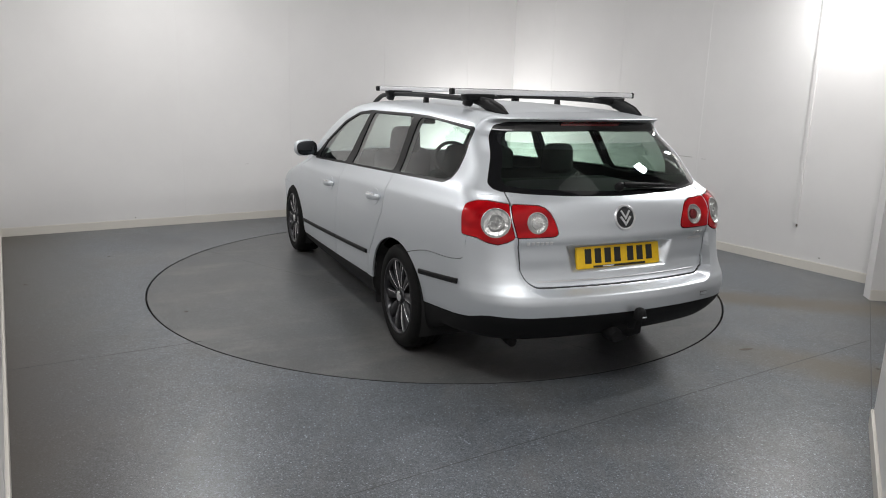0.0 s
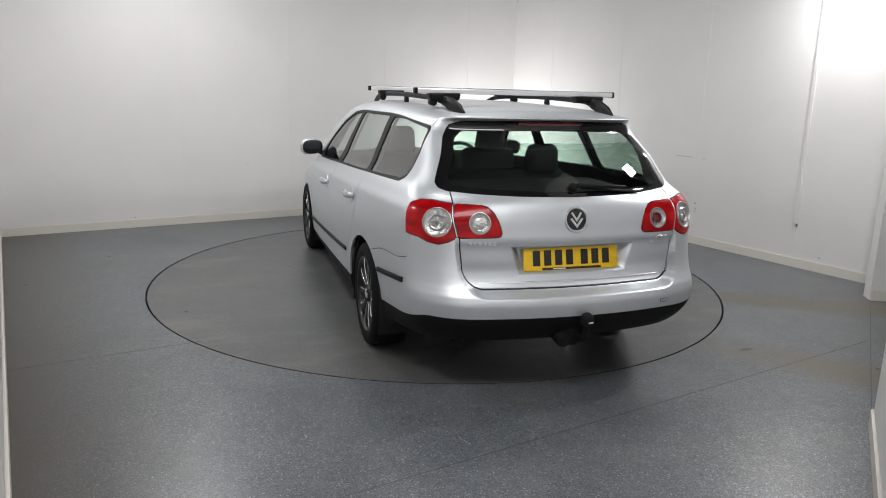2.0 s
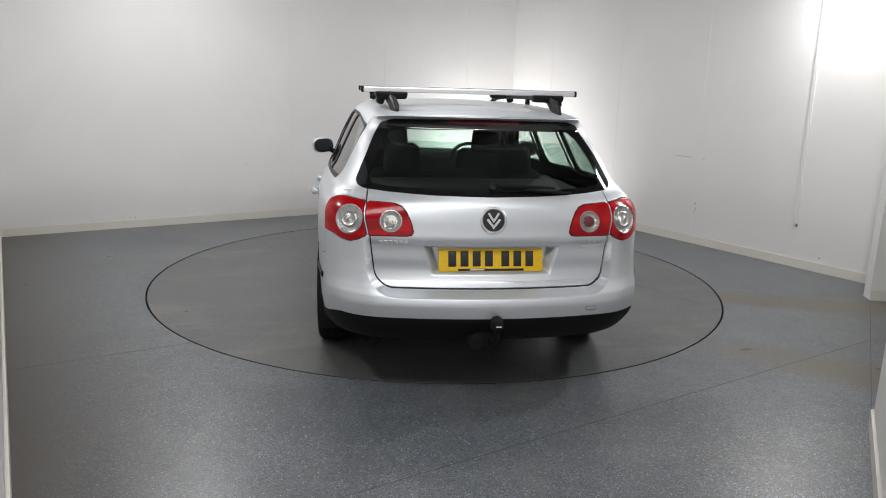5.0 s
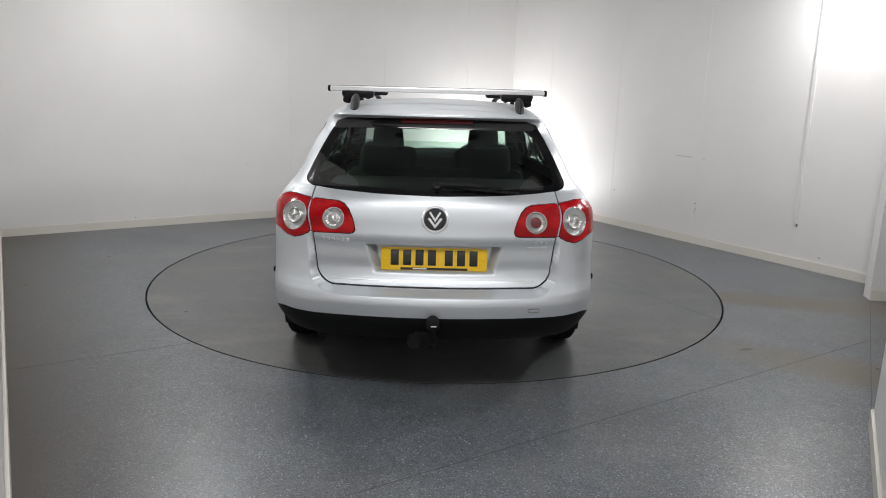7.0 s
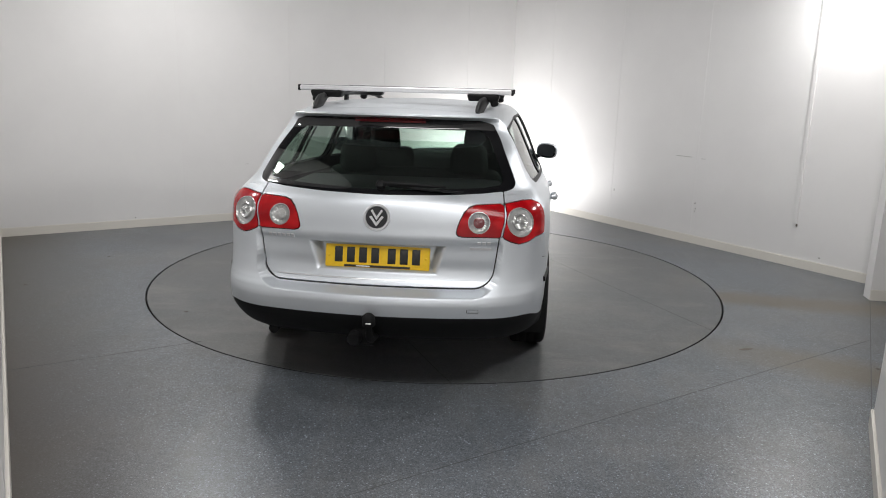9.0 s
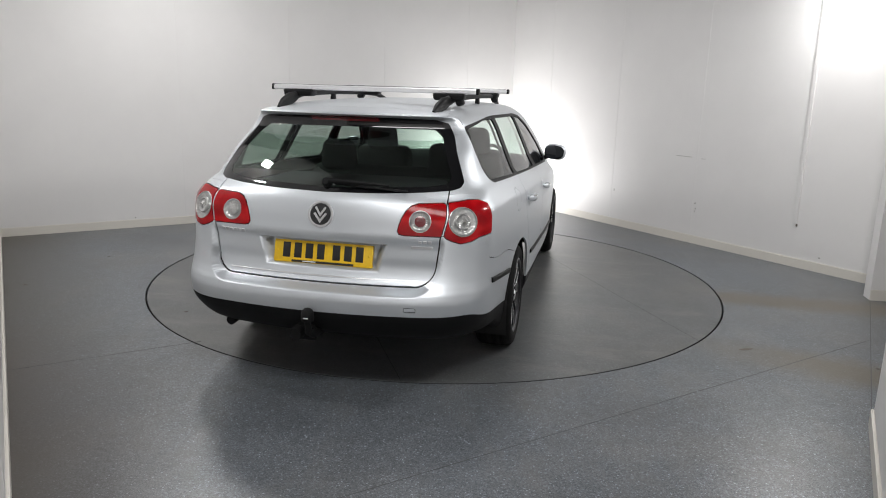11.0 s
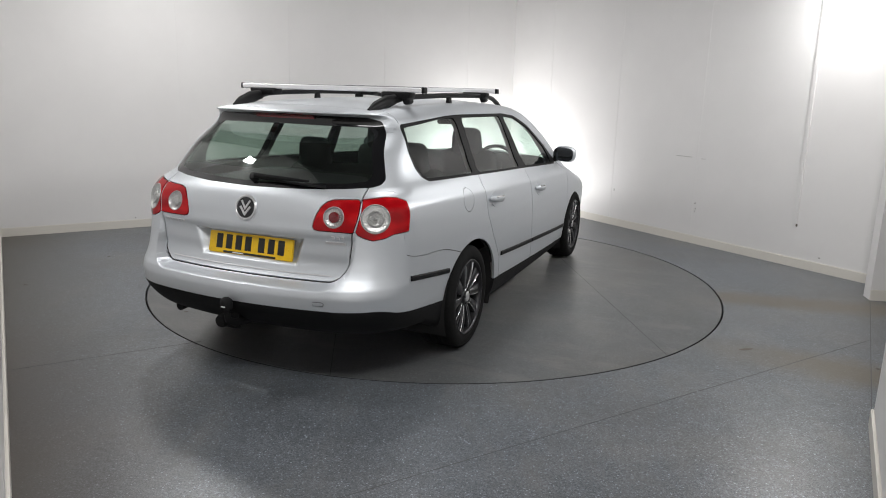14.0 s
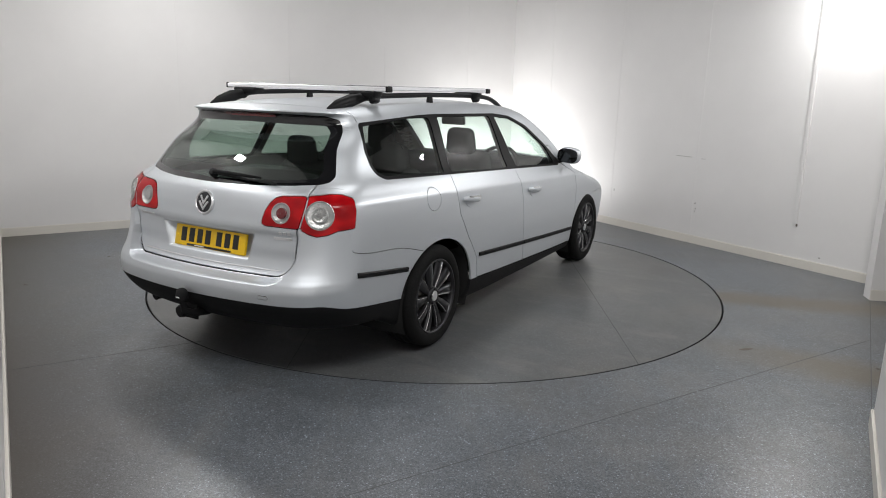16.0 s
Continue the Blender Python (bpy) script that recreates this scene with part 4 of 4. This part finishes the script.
for x, half in ((-1.505, .614), (-.237, .610)):
    bm = bmesh.new()
    prof = [(-.026, -.010), (-.018, -.0155), (.018, -.0155), (.026, -.010), (.026, .008), (.016, .0145), (-.016, .0145), (-.026, .008)]
    a = [bm.verts.new((x + px, -half, 1.521 + pz)) for px, pz in prof]
    b = [bm.verts.new((x + px, half, 1.521 + pz)) for px, pz in prof]
    for k in range(8):
        bm.faces.new((a[k], a[(k + 1) % 8], b[(k + 1) % 8], b[k]))
    bm.faces.new(a[::-1])
    bm.faces.new(b)
    bmesh.ops.recalc_face_normals(bm, faces=bm.faces)
    bar = part("crossbar", bm, ALU, car, "aluminium roof crossbar")
    groove = block("groove", (.010, 2 * half - .02, .002), pose(x, 0, 1.5362), BLACKTRIM, bar, "black rubber insert", .0008, 1)
    for sgn in (1, -1):
        block("end_cap", (.054, .018, .034), pose(x, (half + .004) * sgn, 1.5205), BLACKTRIM, bar, "black end cap", .006, 2)
        foot = block("bar_foot", (.085, .17, .040), pose(x, .455 * sgn, 1.489), BLACKTRIM, bar, "black clamp foot", .012, 3, 1.1)
        block("clamp", (.070, .045, .062), pose(x, .515 * sgn, 1.470, 18 * sgn), BLACKTRIM, bar, "black clamp", .016, 3)

# wheels
def wheel():
    root = new("wheel")
    root.parent = car

    def lathe(profile, n=64):
        bm = bmesh.new()
        rings = [[bm.verts.new((r * math.cos(i * math.tau / n), y, r * math.sin(i * math.tau / n))) for i in range(n)] for r, y in profile]
        for a, b in zip(rings, rings[1:]):
            for i in range(n):
                bm.faces.new((a[i], a[(i + 1) % n], b[(i + 1) % n], b[i]))
        bmesh.ops.recalc_face_normals(bm, faces=bm.faces)
        return bm

    tyre = part("tyre", lathe([(.222, .092), (.232, .104), (.262, .110), (.290, .104), (.304, .092), (.3115, .075), (.313, .05), (.3085, .047), (.3085, .041), (.313, .038), (.3135, .004), (.309, .002), (.309, -.004), (.3135, -.006), (.313, -.04), (.3085, -.043), (.313, -.049), (.311, -.08), (.300, -.098), (.262, -.108), (.222, -.095)]), TYRE, root, "worn black tyre", True)
    rim = part("rim", lathe([(.226, .094), (.2285, .100), (.224, .103), (.217, .100), (.213, .090), (.208, .060), (.200, -.02), (.205, -.09), (.222, -.097)]), RIM, root, "anthracite alloy rim", True)
    part("rim_lip", lathe([(.2275, .1005), (.2255, .1045), (.2195, .1035), (.2175, .100)]), RIM, rim, "anthracite rim edge", True)
    part("brake_disc", lathe([(.145, .0), (.145, .012), (.06, .012), (.06, .03), (.02, .03)]), BRAKESTEEL, root, "grey brake disc", True)
    part("back_plate", lathe([(.207, -.03), (.10, -.02), (.01, -.02)]), LINER, root, "dark wheel back", True)
    spokes, edges = [], []
    for i in range(10):
        a0 = i * math.tau / 10
        bm, em = bmesh.new(), bmesh.new()
        rows = []
        for k in range(7):
            s = k / 6
            r = .046 + .168 * s
            a = a0 + .07 * math.sin(s * 1.4)
            wide = .013 + .019 * s ** .9
            y = .078 + .020 * math.sin(s * math.pi * .6) - .008 * s
            c = Vector((r * math.cos(a), y, r * math.sin(a)))
            t = Vector((-math.sin(a), 0, math.cos(a)))
            rows.append((c, t, wide))
        for dm, lo, hi, lift in ((bm, -1.0, 1.0, 0.0), (em, .90, 1.05, .0015)):
            rings = []
            for c, t, wide in rows:
                rings.append([dm.verts.new(c + t * wide * lo + Vector((0, -.028 if dm is bm else -.004, 0))), dm.verts.new(c + t * wide * lo + Vector((0, lift - (.005 if dm is bm else 0), 0))),
                              dm.verts.new(c + t * wide * (lo + hi) / 2 + Vector((0, lift, 0))),
                              dm.verts.new(c + t * wide * hi + Vector((0, lift - .002, 0))), dm.verts.new(c + t * wide * hi + Vector((0, -.028 if dm is bm else -.004, 0)))])
            for p, q in zip(rings, rings[1:]):
                for k in range(4):
                    dm.faces.new((p[k], p[k + 1], q[k + 1], q[k]))
            bmesh.ops.recalc_face_normals(dm, faces=dm.faces)
        sp = part("spoke", bm, RIM, rim, "", True)
        part("spoke_edge", em, POLISH, rim, "polished spoke edge", True)
    hub = part("hub", lathe([(.056, .06), (.056, .082), (.048, .090), (.034, .092), (.032, .088), (.010, .0885), (.0005, .0885)], 32), RIM, root, "", True)
    part("hub_cap", lathe([(.031, .086), (.0305, .0925), (.026, .0955), (.012, .096), (.0005, .096)], 32), MATCHROME, root, "round satin hub cap", True)
    for i in range(5):
        a = i * math.tau / 5 + .3
        bm = bmesh.new()
        bmesh.ops.create_cone(bm, cap_ends=True, segments=6, radius1=.0095, radius2=.008, depth=.02, matrix=Matrix.Translation((.044 * math.cos(a), .088, .044 * math.sin(a))) @ Matrix.Rotation(radians(-90), 4, "X"))
        part("wheel_bolt", bm, RIM, root)
    return root


first = wheel()
first.matrix_basis = pose(-1.357, .772, .3135, 0, 14, 0)
copy_thing(first, pose(1.357, .785, .3135, 0, 40, 0))
copy_thing(first, pose(-1.357, -.772, .3135, 0, 5, 180))
copy_thing(first, pose(1.357, -.785, .3135, 0, 60, 180))
for cx, cz, rx, rz in ARCHES:
    for sgn in (1, -1):
        bm = bmesh.new()
        rows = []
        for y in (.895, .878, .60, .50):
            k = 1.0 if y < .89 else .985
            rows.append([bm.verts.new((cx + rx * k * 1.005 * math.cos(radians(a)), y * sgn * (.985 if y > .8 else 1), cz + rz * k * 1.005 * math.sin(radians(a)))) for a in range(-25, 206, 5)])
        for p, q in zip(rows[1:], rows[2:]):
            for i in range(len(p) - 1):
                bm.faces.new((p[i], p[i + 1], q[i + 1], q[i]))
        bm.faces.new(rows[-1])
        bm.verts.ensure_lookup_table()
        for v in rows[0]:
            bm.verts.remove(v)
        part("arch_liner", bm, LINER, car, "black wheel arch liner", True)
block("underbody", (3.7, 1.16, .14), pose(.05, 0, .275), LINER, car, "dark underside", .03)
tube("exhaust_pipe", [(-1.98, .55, .295), (-2.10, .565, .290), (-2.215, .568, .280)], .026, CLADDING, car, "dark exhaust tailpipe", 16)

# tow bar
tow = tube("tow_bar", [(-2.15, 0, .33), (-2.33, 0, .325), (-2.43, 0, .335), (-2.485, 0, .365), (-2.495, 0, .425)], [.026, .024, .021, .018, .014], CLADDING, car, "black swan-neck tow bar with a capped ball", 16, (1, 1), (0, 1, 0))
tube("ball_cap", [(-2.495, 0, .425), (-2.495, 0, .43), (-2.495, 0, .458), (-2.495, 0, .476), (-2.495, 0, .486), (-2.495, 0, .489)], [.029, .032, .031, .027, .015, .003], CLADDING, tow, "black plastic ball cap", 20, (1, 1), (1, 0, 0))
block("cap_mark", (.003, .026, .006), pose(-2.527, -.004, .445), WHITEMARK, tow, "pale mark", .001, 1)
tube("socket", [(-2.36, .085, .335), (-2.43, .088, .33), (-2.445, .089, .329)], [.036, .036, .030], CLADDING, tow, "round black socket", 18)
block("tow_plate", (.012, .10, .10), pose(-2.40, .045, .34), CLADDING, tow, "", .01, 2)

# ---- the cabin, seen through the glass ----
lining = skin(.030, .040)
lining = cut(lining, lambda V, N: .56 - V[:, 2])[0]
for pts in PANES:
    _, lining, _ = take(lining, lambda V, N, pts=pts: np.where(np.abs(V[:, 1]) > .3, outline_distance(V[:, 0], V[:, 2], pts, .03), .5) - .012)
_, lining, _ = take(lining, lambda V, N: rear_area(GLASS_CLEAR, .02)(V, N) - .02)
_, lining, _ = take(lining, lambda V, N: np.where((N[:, 2] > .12) & (V[:, 0] > .1), outline_distance(V[:, 0] + .3 * V[:, 1] ** 2, V[:, 1], [(.38, -.56), (1.22, -.68), (1.22, .68), (.38, .56)], .05), .5))
_, lining, _ = take(lining, lambda V, N: 1.15 - V[:, 0])
upper, lower, _ = take(lining, lambda V, N: .90 + .045 * (-.33 - V[:, 0]).clip(-1.2, 1.5) - V[:, 2])
lay("headlining", *upper, CABIN, car, "pale grey headlining and pillar trim")
lay("door_lining", *lower, CABINDARK, car, "dark door and boot lining")
block("cabin_floor", (3.3, 1.45, .05), pose(-.5, 0, .36), CABINDARK, car, "dark carpet", .01)
block("luggage_cover", (.86, 1.22, .02), pose(-1.72, 0, .985), CABINDARK, car, "black luggage cover", .008)
block("dashboard", (.34, 1.36, .26), pose(.83, 0, .84), CABINDARK, car, "dark dashboard", .06)
block("parcel_shelf", (.34, 1.30, .02), pose(1.06, 0, .93, 0, 10), CABINDARK, car, "dark dashboard top", .008)


def seat(x, y, wide, top, label, heads):
    s = block("seat", (.52, wide, .16), pose(x + .22, y, .62, 0, -6), SEATCLOTH, car, label, .06, 4)
    block("backrest", (.16, wide, top - .60), pose(x - .06, y, (top + .60) / 2, 0, -9), SEATCLOTH, s, "", .06, 4, .90)
    for hy in heads:
        h = block("headrest", (.11, .25, .20), pose(x - .135, y + hy, top + .065, 0, -6), SEATCLOTH, s, "", .05, 5, .86)
        for d in (-.06, .06):
            tube("headrest_post", [(x - .13, y + hy + d, top - .03), (x - .13, y + hy + d, top + .03)], .006, CHROME, s, "", 8)
    return s


for y in (.365, -.365):
    seat(-.02, y, .48, 1.085, "charcoal cloth front seat", (0,))
seat(-.98, 0, 1.24, 1.03, "charcoal cloth rear bench", (.36, -.36))
steer = Matrix.Translation((.50, -.36, .90)) @ Matrix.Rotation(radians(-62), 4, "Y")
bm = bmesh.new()
ring = [[bm.verts.new(steer @ Vector(((.185 + .016 * math.cos(b * math.tau / 8)) * math.cos(a * math.tau / 36), (.185 + .016 * math.cos(b * math.tau / 8)) * math.sin(a * math.tau / 36), .016 * math.sin(b * math.tau / 8)))) for b in range(8)] for a in range(36)]
for a in range(36):
    for b in range(8):
        bm.faces.new((ring[a][b], ring[(a + 1) % 36][b], ring[(a + 1) % 36][(b + 1) % 8], ring[a][(b + 1) % 8]))
bmesh.ops.recalc_face_normals(bm, faces=bm.faces)
wheel_rim = part("steering_wheel", bm, CABINDARK, car, "black steering wheel", True)
block("wheel_boss", (.10, .15, .04), steer, CABINDARK, wheel_rim, "", .015)
block("rear_view_mirror", (.03, .22, .065), pose(.38, 0, 1.27), CABINDARK, car, "black rear-view mirror", .012)


# ---- what turns ----
def turned(t):
    return Matrix.Rotation(radians(114.064 - 3.37448 * t), 4, "Z")


def motions():
    times = [i * .2 for i in range(81)]
    walk(turntable, [(t, turned(t)) for t in times])
    walk(car, [(t, turned(t) @ Matrix.Translation((-.1017, .0303, 0))) for t in times])


motions()
